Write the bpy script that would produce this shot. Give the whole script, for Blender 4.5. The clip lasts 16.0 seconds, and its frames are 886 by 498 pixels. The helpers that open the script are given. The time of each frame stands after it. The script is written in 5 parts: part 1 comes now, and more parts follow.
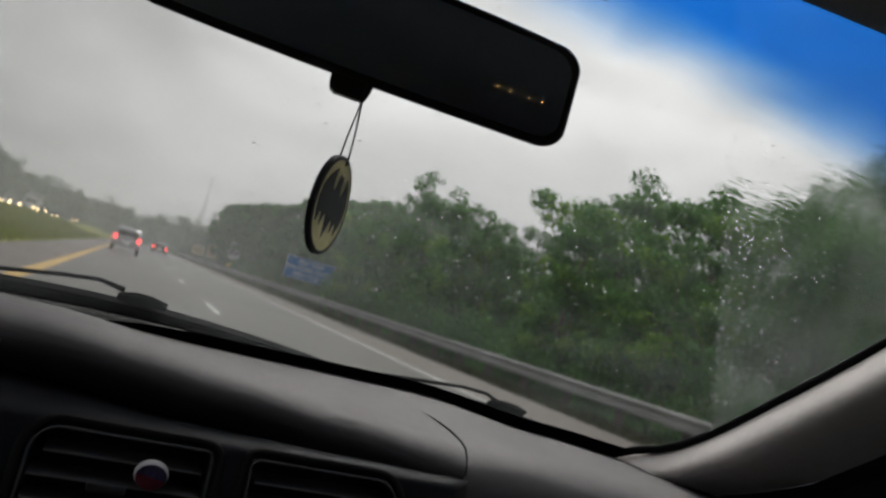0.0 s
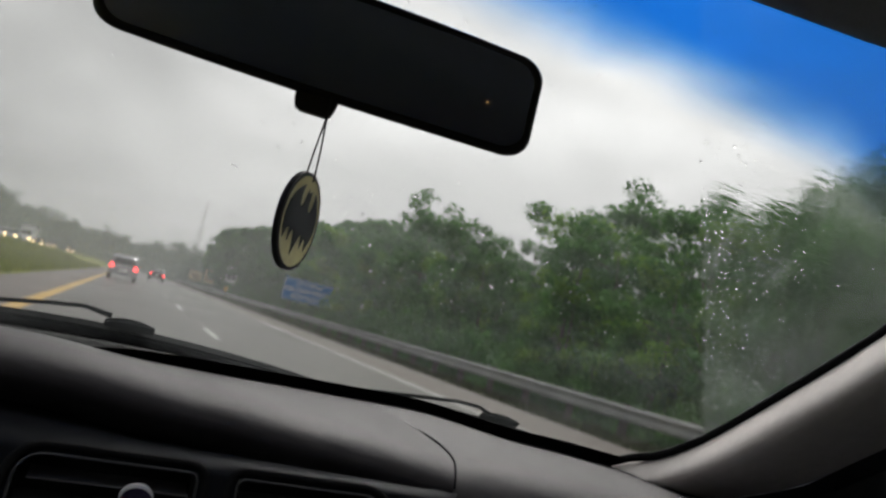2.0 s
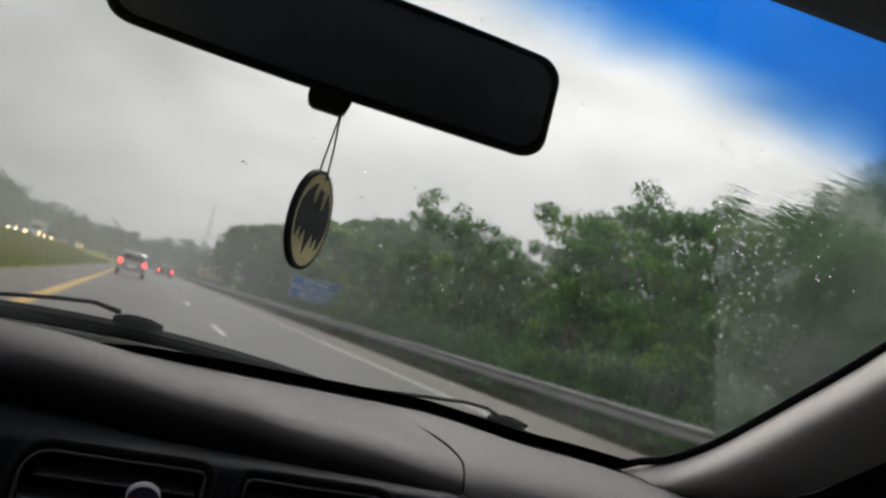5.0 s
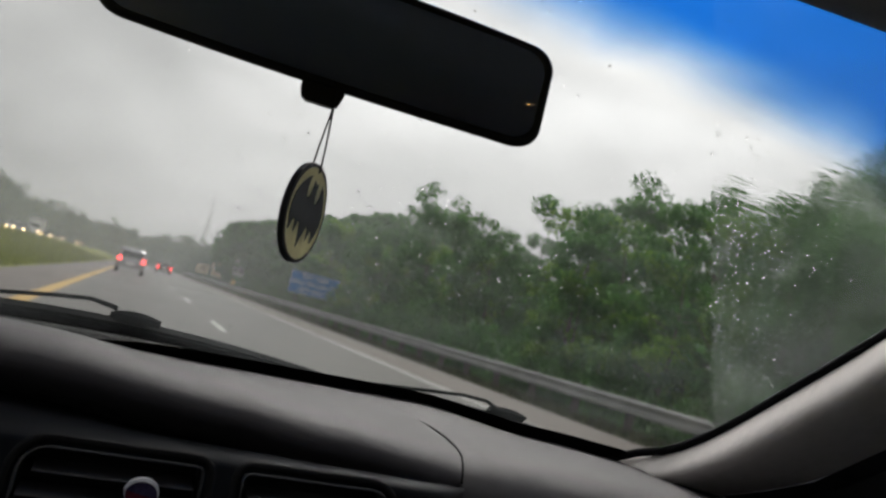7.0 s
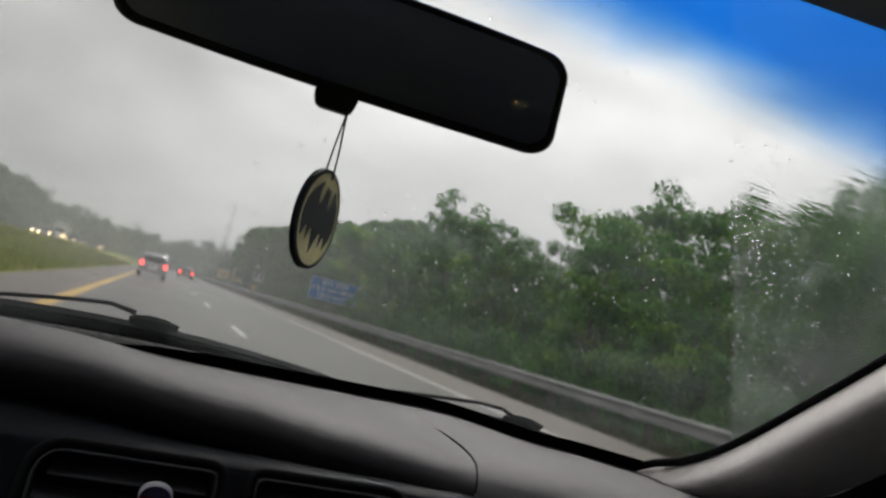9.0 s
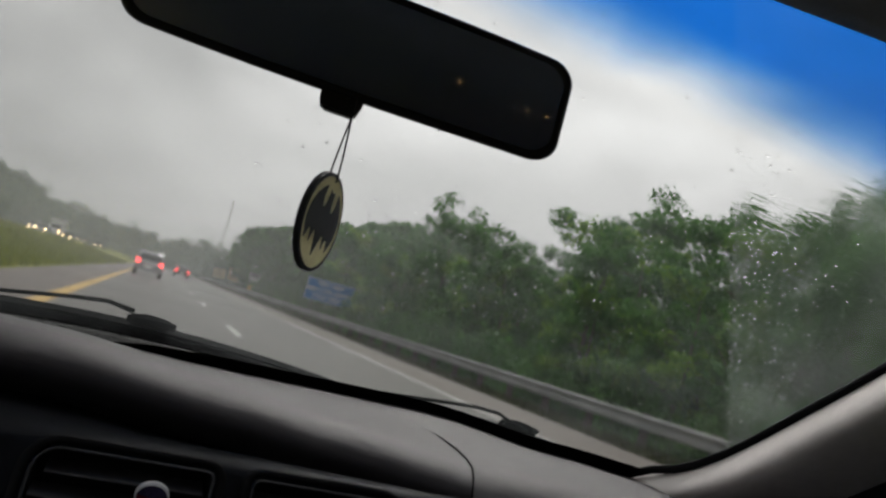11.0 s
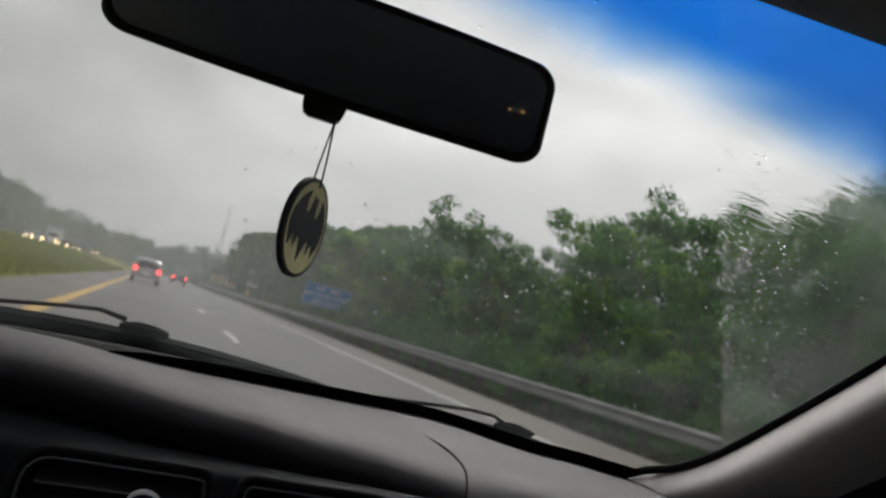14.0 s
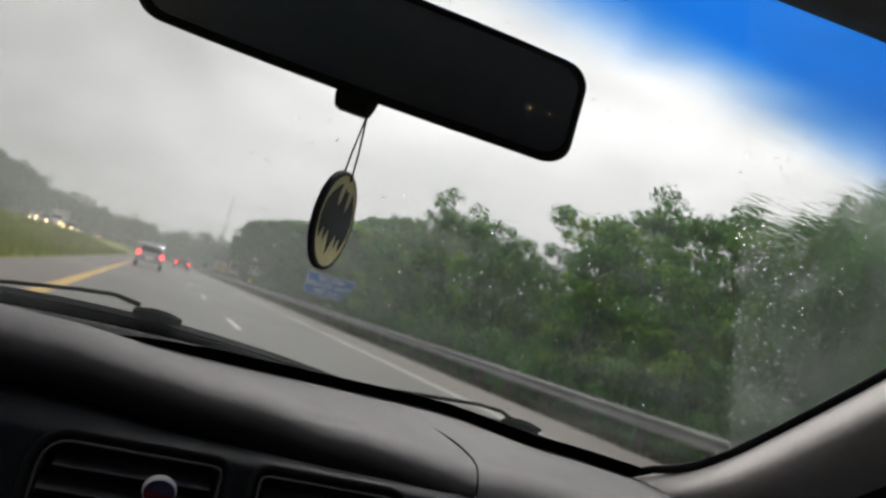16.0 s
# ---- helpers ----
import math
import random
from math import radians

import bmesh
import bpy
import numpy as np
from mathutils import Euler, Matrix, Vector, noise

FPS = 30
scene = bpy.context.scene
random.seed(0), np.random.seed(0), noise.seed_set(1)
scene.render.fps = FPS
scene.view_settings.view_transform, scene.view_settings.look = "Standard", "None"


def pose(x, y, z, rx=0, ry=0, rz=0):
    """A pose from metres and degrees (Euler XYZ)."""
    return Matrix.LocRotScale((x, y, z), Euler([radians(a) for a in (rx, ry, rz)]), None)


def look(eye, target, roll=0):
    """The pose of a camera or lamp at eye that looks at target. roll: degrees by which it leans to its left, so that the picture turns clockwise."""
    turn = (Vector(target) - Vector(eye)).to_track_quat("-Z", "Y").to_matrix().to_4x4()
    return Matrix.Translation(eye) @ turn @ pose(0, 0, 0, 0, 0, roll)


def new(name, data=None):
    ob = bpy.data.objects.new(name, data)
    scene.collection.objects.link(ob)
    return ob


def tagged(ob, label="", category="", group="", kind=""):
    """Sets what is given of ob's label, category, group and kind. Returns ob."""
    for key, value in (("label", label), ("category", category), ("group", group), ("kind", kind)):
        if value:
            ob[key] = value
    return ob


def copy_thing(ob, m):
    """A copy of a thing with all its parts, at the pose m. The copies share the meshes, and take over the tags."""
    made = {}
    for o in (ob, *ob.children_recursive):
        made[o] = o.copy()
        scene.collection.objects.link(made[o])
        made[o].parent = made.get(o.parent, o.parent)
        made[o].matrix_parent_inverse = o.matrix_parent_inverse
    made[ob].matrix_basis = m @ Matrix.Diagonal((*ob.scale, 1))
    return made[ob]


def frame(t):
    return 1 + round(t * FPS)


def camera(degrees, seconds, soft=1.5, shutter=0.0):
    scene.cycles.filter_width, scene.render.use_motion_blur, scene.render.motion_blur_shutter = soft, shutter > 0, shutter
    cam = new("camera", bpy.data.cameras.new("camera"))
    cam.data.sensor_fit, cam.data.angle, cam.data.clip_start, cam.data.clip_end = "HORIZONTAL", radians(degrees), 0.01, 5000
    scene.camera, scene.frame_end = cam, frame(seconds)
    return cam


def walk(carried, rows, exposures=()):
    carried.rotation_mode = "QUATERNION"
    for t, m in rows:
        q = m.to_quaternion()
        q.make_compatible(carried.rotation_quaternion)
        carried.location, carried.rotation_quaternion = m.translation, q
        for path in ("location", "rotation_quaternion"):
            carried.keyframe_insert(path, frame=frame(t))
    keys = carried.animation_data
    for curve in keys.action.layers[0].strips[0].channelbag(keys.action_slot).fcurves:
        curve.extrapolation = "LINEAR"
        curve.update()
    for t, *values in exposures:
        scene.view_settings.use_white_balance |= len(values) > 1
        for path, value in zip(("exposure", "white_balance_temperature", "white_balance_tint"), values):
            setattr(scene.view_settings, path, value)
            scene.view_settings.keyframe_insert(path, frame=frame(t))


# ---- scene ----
# A car cabin on a wet highway. x right, y ahead along the road, z up; the road lies at z = 0.
cam = camera(60.0, 16.0, soft=2.5)
PATH = [
    (0, (0.0027, -0.0058, 1.0888), (0.7130, 1.8518, 1.3003), 14.08),
    (0.5, (0.0085, -0.0080, 1.0891), (0.7235, 1.8468, 1.3090), 13.18),
    (1, (0.0183, -0.0134, 1.0896), (0.7360, 1.8386, 1.3238), 11.67),
    (1.5, (0.0191, -0.0143, 1.0893), (0.7287, 1.8389, 1.3379), 11.88),
    (2, (0.0159, -0.0153, 1.0889), (0.7219, 1.8385, 1.3436), 11.99),
    (2.5, (0.0114, -0.0148, 1.0891), (0.7032, 1.8429, 1.3540), 12.90),
    (3, (0.0138, -0.0140, 1.0886), (0.7098, 1.8425, 1.3508), 12.55),
    (3.5, (0.0106, -0.0139, 1.0881), (0.7050, 1.8433, 1.3504), 12.82),
    (6, (0.0172, -0.0058, 1.0904), (0.6995, 1.8593, 1.3263), 12.56),
    (6.5, (0.0156, -0.0085, 1.0902), (0.6973, 1.8575, 1.3212), 12.48),
    (7, (0.0176, -0.0086, 1.0890), (0.7121, 1.8522, 1.3240), 12.15),
    (7.5, (0.0150, -0.0105, 1.0882), (0.7032, 1.8526, 1.3227), 12.49),
    (8, (0.0165, -0.0105, 1.0881), (0.6798, 1.8608, 1.3293), 12.64),
    (8.5, (0.0163, -0.0137, 1.0888), (0.6831, 1.8567, 1.3274), 11.99),
    (9, (0.0216, -0.0080, 1.0901), (0.6658, 1.8699, 1.3314), 12.67),
    (11.5, (0.0179, -0.0081, 1.0902), (0.6696, 1.8658, 1.3428), 13.68),
    (12, (0.0275, -0.0092, 1.0932), (0.6774, 1.8653, 1.3457), 12.47),
    (12.5, (0.0286, -0.0086, 1.0932), (0.6899, 1.8637, 1.3323), 12.34),
    (13, (0.0269, -0.0150, 1.0919), (0.7085, 1.8504, 1.3279), 11.68),
    (13.5, (0.0244, -0.0151, 1.0922), (0.6989, 1.8513, 1.3404), 12.23),
    (14, (0.0243, -0.0104, 1.0923), (0.6782, 1.8619, 1.3516), 12.77),
    (14.5, (0.0227, -0.0116, 1.0926), (0.6655, 1.8619, 1.3702), 12.80),
    (15, (0.0150, -0.0138, 1.0901), (0.6620, 1.8580, 1.3689), 13.44),
    (15.5, (0.0195, -0.0106, 1.0908), (0.6598, 1.8666, 1.3484), 12.68),
    (16, (0.0111, -0.0070, 1.0908), (0.6626, 1.8687, 1.3305), 14.38),
]
# the car rides a little nose down on its springs and not quite square to the road
CAR = pose(0.009, -0.018, 0.011, -1.16, -0.71, -0.66)
walk(cam, [(t, CAR @ look(eye, target, roll)) for t, eye, target, roll in PATH], exposures=[(0.0, -0.1), (1.5, 0.05), (3.5, 0.1), (8.0, 0.1), (9.0, 0.08), (11.5, -0.12), (13.0, -0.14), (14.5, 0.0), (15.2, 0.02), (16.0, 0.25)])

# ---- light: overcast sky with a veiled sun ----
world = bpy.data.worlds.new("overcast_sky")
scene.world = world
world.use_nodes = True
wn, wl = world.node_tree.nodes, world.node_tree.links
wn.clear()


def wnode(kind, **values):
    n = wn.new(kind)
    for k, v in values.items():
        n.inputs[k].default_value = v
    return n


sky = wn.new("ShaderNodeTexSky")
sky.sky_type, sky.sun_disc = "NISHITA", False
sky.sun_elevation, sky.sun_rotation = radians(48), radians(27)
sky_grey = wnode("ShaderNodeHueSaturation", Saturation=0.04, Value=0.1)
wl.new(sky.outputs["Color"], sky_grey.inputs["Color"])
wcoord = wn.new("ShaderNodeTexCoord")
wmap = wnode("ShaderNodeMapping", Scale=(1.0, 1.0, 2.6), Rotation=(0.1, 0.2, 0.5))
wl.new(wcoord.outputs["Generated"], wmap.inputs["Vector"])
cloud = wnode("ShaderNodeTexNoise", Scale=2.3, Detail=5.0, Roughness=0.5, Distortion=0.25)
wl.new(wmap.outputs["Vector"], cloud.inputs["Vector"])
ramp = wn.new("ShaderNodeValToRGB")
ramp.color_ramp.elements[0].position, ramp.color_ramp.elements[1].position = 0.36, 0.68
ramp.color_ramp.elements[0].color = (0.505, 0.497, 0.500, 1)
ramp.color_ramp.elements[1].color = (0.860, 0.843, 0.848, 1)
wl.new(cloud.outputs["Fac"], ramp.inputs["Fac"])
# the cloud deck is brighter round the veiled sun and greyer towards the horizon
sund = Vector((0.56, 0.62, 0.42)).normalized()
wdot = wn.new("ShaderNodeVectorMath")
wdot.operation = "DOT_PRODUCT"
wdot.inputs[1].default_value = sund
wl.new(wcoord.outputs["Generated"], wdot.inputs[0])
glow = wn.new("ShaderNodeMapRange")
glow.interpolation_type = "SMOOTHSTEP"
for k, v in (("From Min", 0.55), ("From Max", 1.0), ("To Min", 0.84), ("To Max", 1.15)):
    glow.inputs[k].default_value = v
wl.new(wdot.outputs["Value"], glow.inputs["Value"])
wsep = wn.new("ShaderNodeSeparateXYZ")
wl.new(wcoord.outputs["Generated"], wsep.inputs[0])
rise = wn.new("ShaderNodeMapRange")
for k, v in (("From Min", 0.0), ("From Max", 0.45), ("To Min", 0.86), ("To Max", 1.18)):
    rise.inputs[k].default_value = v
wl.new(wsep.outputs["Z"], rise.inputs["Value"])
both = wn.new("ShaderNodeMath")
both.operation = "MULTIPLY"
wl.new(glow.outputs["Result"], both.inputs[0]), wl.new(rise.outputs["Result"], both.inputs[1])
wmul = wn.new("ShaderNodeVectorMath")
wmul.operation = "SCALE"
wl.new(ramp.outputs["Color"], wmul.inputs[0])
wl.new(both.outputs[0], wmul.inputs["Scale"])
wmix = wn.new("ShaderNodeMix")
wmix.data_type = "RGBA"
wmix.inputs["Factor"].default_value = 0.9
wl.new(sky_grey.outputs["Color"], wmix.inputs["A"])
wl.new(wmul.outputs["Vector"], wmix.inputs["B"])
wbg = wnode("ShaderNodeBackground", Strength=1.0)
wl.new(wmix.outputs["Result"], wbg.inputs["Color"])
wl.new(wbg.outputs["Background"], wn.new("ShaderNodeOutputWorld").inputs["Surface"])

sun = new("sun", bpy.data.lights.new("sun", "SUN"))
sun.data.energy, sun.data.angle, sun.data.color = 1.1, radians(25), (1.0, 0.97, 0.93)
sun.matrix_world = look((0, 0, 60), Vector((0, 0, 60)) - 10 * Vector((0.30, 0.60, 0.74)))


# ---- materials ----
def material(name, colour, rough=0.6, metal=0.0, scale=20.0, vary=0.25, fine=0.0, bump=0.0, bump_scale=None, second=None,
             spec=0.5, per_object=0.0, island=0.0, coords="Object", coat=0.0, stretch=(1, 1, 1), emit=None, glow_strength=0.0,
             translucent=0.0):
    """A node material: base colour varied by two noises, optional bump, and a random shift per object or island."""
    m = bpy.data.materials.new(name)
    m.use_nodes = True
    n, l = m.node_tree.nodes, m.node_tree.links
    b = n["Principled BSDF"]
    b.inputs["Roughness"].default_value, b.inputs["Metallic"].default_value = rough, metal
    b.inputs["Specular IOR Level"].default_value = spec
    b.inputs["Coat Weight"].default_value = coat
    tc, mp = n.new("ShaderNodeTexCoord"), n.new("ShaderNodeMapping")
    mp.inputs["Scale"].default_value = stretch
    l.new(tc.outputs[coords], mp.inputs["Vector"])
    big, small = n.new("ShaderNodeTexNoise"), n.new("ShaderNodeTexNoise")
    big.inputs["Scale"].default_value, big.inputs["Detail"].default_value = scale, 4
    small.inputs["Scale"].default_value, small.inputs["Detail"].default_value = scale * 9, 3
    for t in (big, small):
        l.new(mp.outputs["Vector"], t.inputs["Vector"])
    add = n.new("ShaderNodeMath")
    add.operation = "MULTIPLY_ADD"
    l.new(small.outputs["Fac"], add.inputs[0])
    add.inputs[1].default_value = 0.5
    half = n.new("ShaderNodeMath")
    half.operation = "MULTIPLY"
    half.inputs[1].default_value = 0.5
    l.new(big.outputs["Fac"], half.inputs[0])
    l.new(half.outputs[0], add.inputs[2])
    r = n.new("ShaderNodeValToRGB")
    r.color_ramp.elements[0].position, r.color_ramp.elements[1].position = 0.34, 0.66
    a = [max(0, c * (1 - vary)) for c in colour]
    z = list(second) if second else [min(1, c * (1 + vary)) for c in colour]
    r.color_ramp.elements[0].color, r.color_ramp.elements[1].color = (*a, 1), (*z, 1)
    l.new(add.outputs[0], r.inputs["Fac"])
    out = r.outputs["Color"]
    if per_object or island:
        hs = n.new("ShaderNodeHueSaturation")
        src = n.new("ShaderNodeObjectInfo").outputs["Random"] if per_object else n.new("ShaderNodeNewGeometry").outputs["Random Per Island"]
        mr, mh = n.new("ShaderNodeMapRange"), n.new("ShaderNodeMapRange")
        k = per_object or island
        mr.inputs["To Min"].default_value, mr.inputs["To Max"].default_value = 1 - k, 1 + k
        mh.inputs["To Min"].default_value, mh.inputs["To Max"].default_value = 0.5 + 0.05 * k, 0.5 - 0.05 * k
        l.new(src, mr.inputs["Value"]), l.new(src, mh.inputs["Value"])
        l.new(mr.outputs["Result"], hs.inputs["Value"]), l.new(mh.outputs["Result"], hs.inputs["Hue"])
        l.new(out, hs.inputs["Color"])
        out = hs.outputs["Color"]
    l.new(out, b.inputs["Base Color"])
    if bump:
        bt, bp = n.new("ShaderNodeTexNoise"), n.new("ShaderNodeBump")
        bt.inputs["Scale"].default_value, bt.inputs["Detail"].default_value = bump_scale or scale * 12, 3
        l.new(mp.outputs["Vector"], bt.inputs["Vector"])
        bp.inputs["Strength"].default_value, bp.inputs["Distance"].default_value = bump, 0.01
        l.new(bt.outputs["Fac"], bp.inputs["Height"])
        l.new(bp.outputs["Normal"], b.inputs["Normal"])
    if emit:
        b.inputs["Emission Color"].default_value = (*emit, 1)
        b.inputs["Emission Strength"].default_value = glow_strength
    if translucent:
        tr, mx = n.new("ShaderNodeBsdfTranslucent"), n.new("ShaderNodeMixShader")
        l.new(out, tr.inputs["Color"])
        mx.inputs["Fac"].default_value = translucent
        l.new(b.outputs[0], mx.inputs[1]), l.new(tr.outputs[0], mx.inputs[2])
        l.new(mx.outputs[0], n["Material Output"].inputs["Surface"])
    return m


M_dash = material("grained_grey_dash_plastic", (0.0345, 0.0306, 0.0345), spec=0.36, rough=0.58, scale=5, vary=0.13, bump=0.16, bump_scale=900)
M_panel = material("dark_vent_panel_plastic", (0.0090, 0.0100, 0.0128), rough=0.65, spec=0.12, scale=9, vary=0.1, bump=0.08, bump_scale=900)
M_vent = material("black_vent_plastic", (0.007, 0.007, 0.0075), rough=0.6, scale=30, vary=0.15, spec=0.15)
M_ventrim = material("worn_vent_rim_plastic", (0.030, 0.030, 0.032), rough=0.45, scale=40, vary=0.2)
# slats paler than the vent, the light on their edges put into the colour
M_slat = material("dusty_slat_plastic", (0.070, 0.068, 0.070), rough=0.4, scale=60, vary=0.3)
M_pillar = material("light_grey_pillar_trim", (0.84, 0.79, 0.77), rough=0.62, scale=8, vary=0.06, bump=0.1, bump_scale=700)
M_black = material("black_rubber", (0.007, 0.007, 0.008), rough=0.8, scale=40, vary=0.3, spec=0.08)
M_wiper = material("black_wiper_metal", (0.006, 0.0065, 0.007), rough=0.65, scale=50, vary=0.3, spec=0.05)
M_cowl = material("wet_black_cowl", (0.014, 0.014, 0.015), spec=0.1, rough=0.42, scale=60, vary=0.4, bump=0.6, bump_scale=190)
M_roof = material("grey_roof_cloth", (0.38, 0.38, 0.39), rough=0.95, scale=60, vary=0.1, spec=0.1)
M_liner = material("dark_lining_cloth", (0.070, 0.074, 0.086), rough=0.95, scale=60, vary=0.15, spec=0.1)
M_housing = material("black_mirror_plastic", (0.008, 0.008, 0.009), rough=0.5, scale=40, vary=0.2)
M_cream = material("cream_yellow_card", (0.93, 0.86, 0.62), rough=0.7, scale=60, vary=0.12, translucent=0.72)
M_dryblade = material("dull_verge_grass", (0.062, 0.074, 0.030), rough=0.85, scale=2, vary=0.35, island=0.35, spec=0.15)
M_ink = material("dark_printed_card", (0.035, 0.036, 0.042), rough=0.65, scale=60, vary=0.2)
M_string = material("dark_elastic_string", (0.03, 0.028, 0.03), rough=0.8, scale=200)
M_asphalt = material("wet_grey_asphalt", (0.070, 0.060, 0.051), rough=0.44, scale=1.1, vary=0.2, bump=0.35, bump_scale=60, stretch=(1, 0.05, 1), coords="Object")
M_shoulder = material("pale_wet_shoulder", (0.104, 0.078, 0.062), rough=0.5, scale=0.5, vary=0.18, bump=0.4, bump_scale=50, stretch=(1, 0.15, 1))
M_white = material("worn_white_road_paint", (0.60, 0.59, 0.56), rough=0.5, scale=3, vary=0.3)
M_yellow = material("worn_yellow_road_paint", (0.60, 0.37, 0.08), rough=0.5, scale=2, vary=0.35)
M_soil = material("grassy_ground", (0.045, 0.062, 0.020), rough=0.95, scale=0.4, vary=0.4, second=(0.085, 0.085, 0.038), spec=0.1, bump=0.6, bump_scale=9)
M_grass = material("mown_grass_bank", (0.22, 0.25, 0.05), rough=0.9, scale=0.25, vary=0.3, second=(0.32, 0.32, 0.08), spec=0.1, bump=0.8, bump_scale=12)
M_blade = material("grass_blades", (0.235, 0.265, 0.06), rough=0.8, scale=2, vary=0.3, island=0.35, spec=0.2)
M_steel = material("galvanised_steel_rail", (0.25, 0.255, 0.25), rough=0.30, metal=0.55, scale=1.5, vary=0.22, bump=0.1, bump_scale=30)
M_post = material("weathered_steel_post", (0.12, 0.105, 0.085), rough=0.6, metal=0.4, scale=6, vary=0.3)
M_leaf = [material("leaf_green_" + k, c, rough=0.55, scale=0.5, vary=0.3, island=0.10, spec=0.12, translucent=0.5)
          for k, c in (("deep", (0.080, 0.182, 0.052)), ("mid", (0.102, 0.226, 0.058)), ("fresh", (0.185, 0.335, 0.052)), ("grey", (0.104, 0.196, 0.080)))]
# the far leaves' greyed, paler colour stands in for haze
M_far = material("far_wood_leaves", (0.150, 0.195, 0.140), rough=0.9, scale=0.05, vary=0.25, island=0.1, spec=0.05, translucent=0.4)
M_bark = material("grey_brown_bark", (0.13, 0.105, 0.085), rough=0.9, scale=6, vary=0.35, bump=0.8, bump_scale=30, stretch=(1, 1, 0.25))
M_blue = material("blue_sign_sheeting", (0.02, 0.15, 0.44), rough=0.4, scale=4, vary=0.1)
M_signwhite = material("white_sign_sheeting", (0.72, 0.72, 0.70), rough=0.4, scale=4, vary=0.06)
M_signorange = material("pale_orange_sign_sheeting", (0.78, 0.58, 0.36), rough=0.45, scale=4, vary=0.08)
M_signback = material("sign_print_black", (0.03, 0.03, 0.03), rough=0.5, scale=10)
M_silver = material("pale_silver_car_paint", (0.37, 0.37, 0.39), rough=0.25, metal=0.3, scale=3, vary=0.05, coat=0.5)
M_darkcar = material("dark_red_car_paint", (0.09, 0.03, 0.03), rough=0.25, scale=3, vary=0.1, coat=0.5)
M_bluecar = material("dark_blue_car_paint", (0.03, 0.04, 0.07), rough=0.25, scale=3, vary=0.1, coat=0.5)
M_whitecar = material("white_truck_paint", (0.62, 0.62, 0.61), rough=0.3, scale=3, vary=0.06, coat=0.3)
M_carglass = material("dark_car_glass", (0.02, 0.022, 0.025), rough=0.08, scale=3, vary=0.1)
M_tyre = material("tyre_rubber", (0.02, 0.02, 0.02), rough=0.8, scale=20)
M_rim = material("alloy_rim", (0.4, 0.4, 0.42), rough=0.3, metal=0.9, scale=10)
M_tail = material("lit_tail_lamp", (0.5, 0.02, 0.02), rough=0.3, emit=(1.0, 0.06, 0.06), glow_strength=5.0)
M_head = material("lit_head_lamp", (0.9, 0.85, 0.7), rough=0.3, emit=(1.0, 0.70, 0.30), glow_strength=12.0)
M_beam = material("dipped_head_lamp", (0.9, 0.85, 0.7), rough=0.3, emit=(1.0, 0.52, 0.15), glow_strength=240.0)
M_badge_white = material("white_badge_plastic", (0.75, 0.74, 0.76), rough=0.3, scale=50, vary=0.05)
M_badge_red = material("dull_red_badge_gel", (0.10, 0.018, 0.028), rough=0.25, scale=90, vary=0.4)
M_badge_blue = material("violet_blue_badge_gel", (0.045, 0.036, 0.075), rough=0.25, scale=90, vary=0.4)

# mirror glass: a dimmed real mirror
M_mirror = bpy.data.materials.new("dimmed_mirror_glass")
M_mirror.use_nodes = True
mb = M_mirror.node_tree.nodes["Principled BSDF"]
mb.inputs["Base Color"].default_value = (0.66, 0.76, 0.98, 1)
mb.inputs["Metallic"].default_value, mb.inputs["Roughness"].default_value = 1.0, 0.04

# clear front face of the mirror: a few per cent of reflection
M_prism = bpy.data.materials.new("clear_mirror_face")
M_prism.use_nodes = True
pn, pl = M_prism.node_tree.nodes, M_prism.node_tree.links
pn.clear()
ptr, pgl, pmx = pn.new("ShaderNodeBsdfTransparent"), pn.new("ShaderNodeBsdfGlossy"), pn.new("ShaderNodeMixShader")
pgl.inputs["Roughness"].default_value = 0.0
pmx.inputs["Fac"].default_value = 0.045
pl.new(ptr.outputs[0], pmx.inputs[1]), pl.new(pgl.outputs[0], pmx.inputs[2])
pl.new(pmx.outputs[0], pn.new("ShaderNodeOutputMaterial").inputs["Surface"])

# rear window: dark tint added to hold back light from behind
M_tint = bpy.data.materials.new("dark_tinted_glass")
M_tint.use_nodes = True
tn, tl = M_tint.node_tree.nodes, M_tint.node_tree.links
tn.clear()
ttr = tn.new("ShaderNodeBsdfTransparent")
ttr.inputs["Color"].default_value = (0.30, 0.30, 0.31, 1)
tl.new(ttr.outputs[0], tn.new("ShaderNodeOutputMaterial").inputs["Surface"])

# side windows: lightly tinted clear glass
M_side = bpy.data.materials.new("clear_side_glass")
M_side.use_nodes = True
sn, sl = M_side.node_tree.nodes, M_side.node_tree.links
sn.clear()
strn = sn.new("ShaderNodeBsdfTransparent")
strn.inputs["Color"].default_value = (0.86, 0.89, 0.87, 1)
sl.new(strn.outputs[0], sn.new("ShaderNodeOutputMaterial").inputs["Surface"])

# veil for the sheets that imitate rain mist: it scatters the daylight, thinning out upwards
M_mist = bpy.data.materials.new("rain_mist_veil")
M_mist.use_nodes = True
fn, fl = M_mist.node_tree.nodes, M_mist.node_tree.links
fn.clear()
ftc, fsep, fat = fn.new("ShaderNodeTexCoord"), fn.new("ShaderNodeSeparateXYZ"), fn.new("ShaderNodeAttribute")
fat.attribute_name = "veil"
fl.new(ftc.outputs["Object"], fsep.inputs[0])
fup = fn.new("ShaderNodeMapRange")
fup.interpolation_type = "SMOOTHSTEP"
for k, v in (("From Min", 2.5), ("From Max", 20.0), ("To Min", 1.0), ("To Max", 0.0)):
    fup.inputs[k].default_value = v
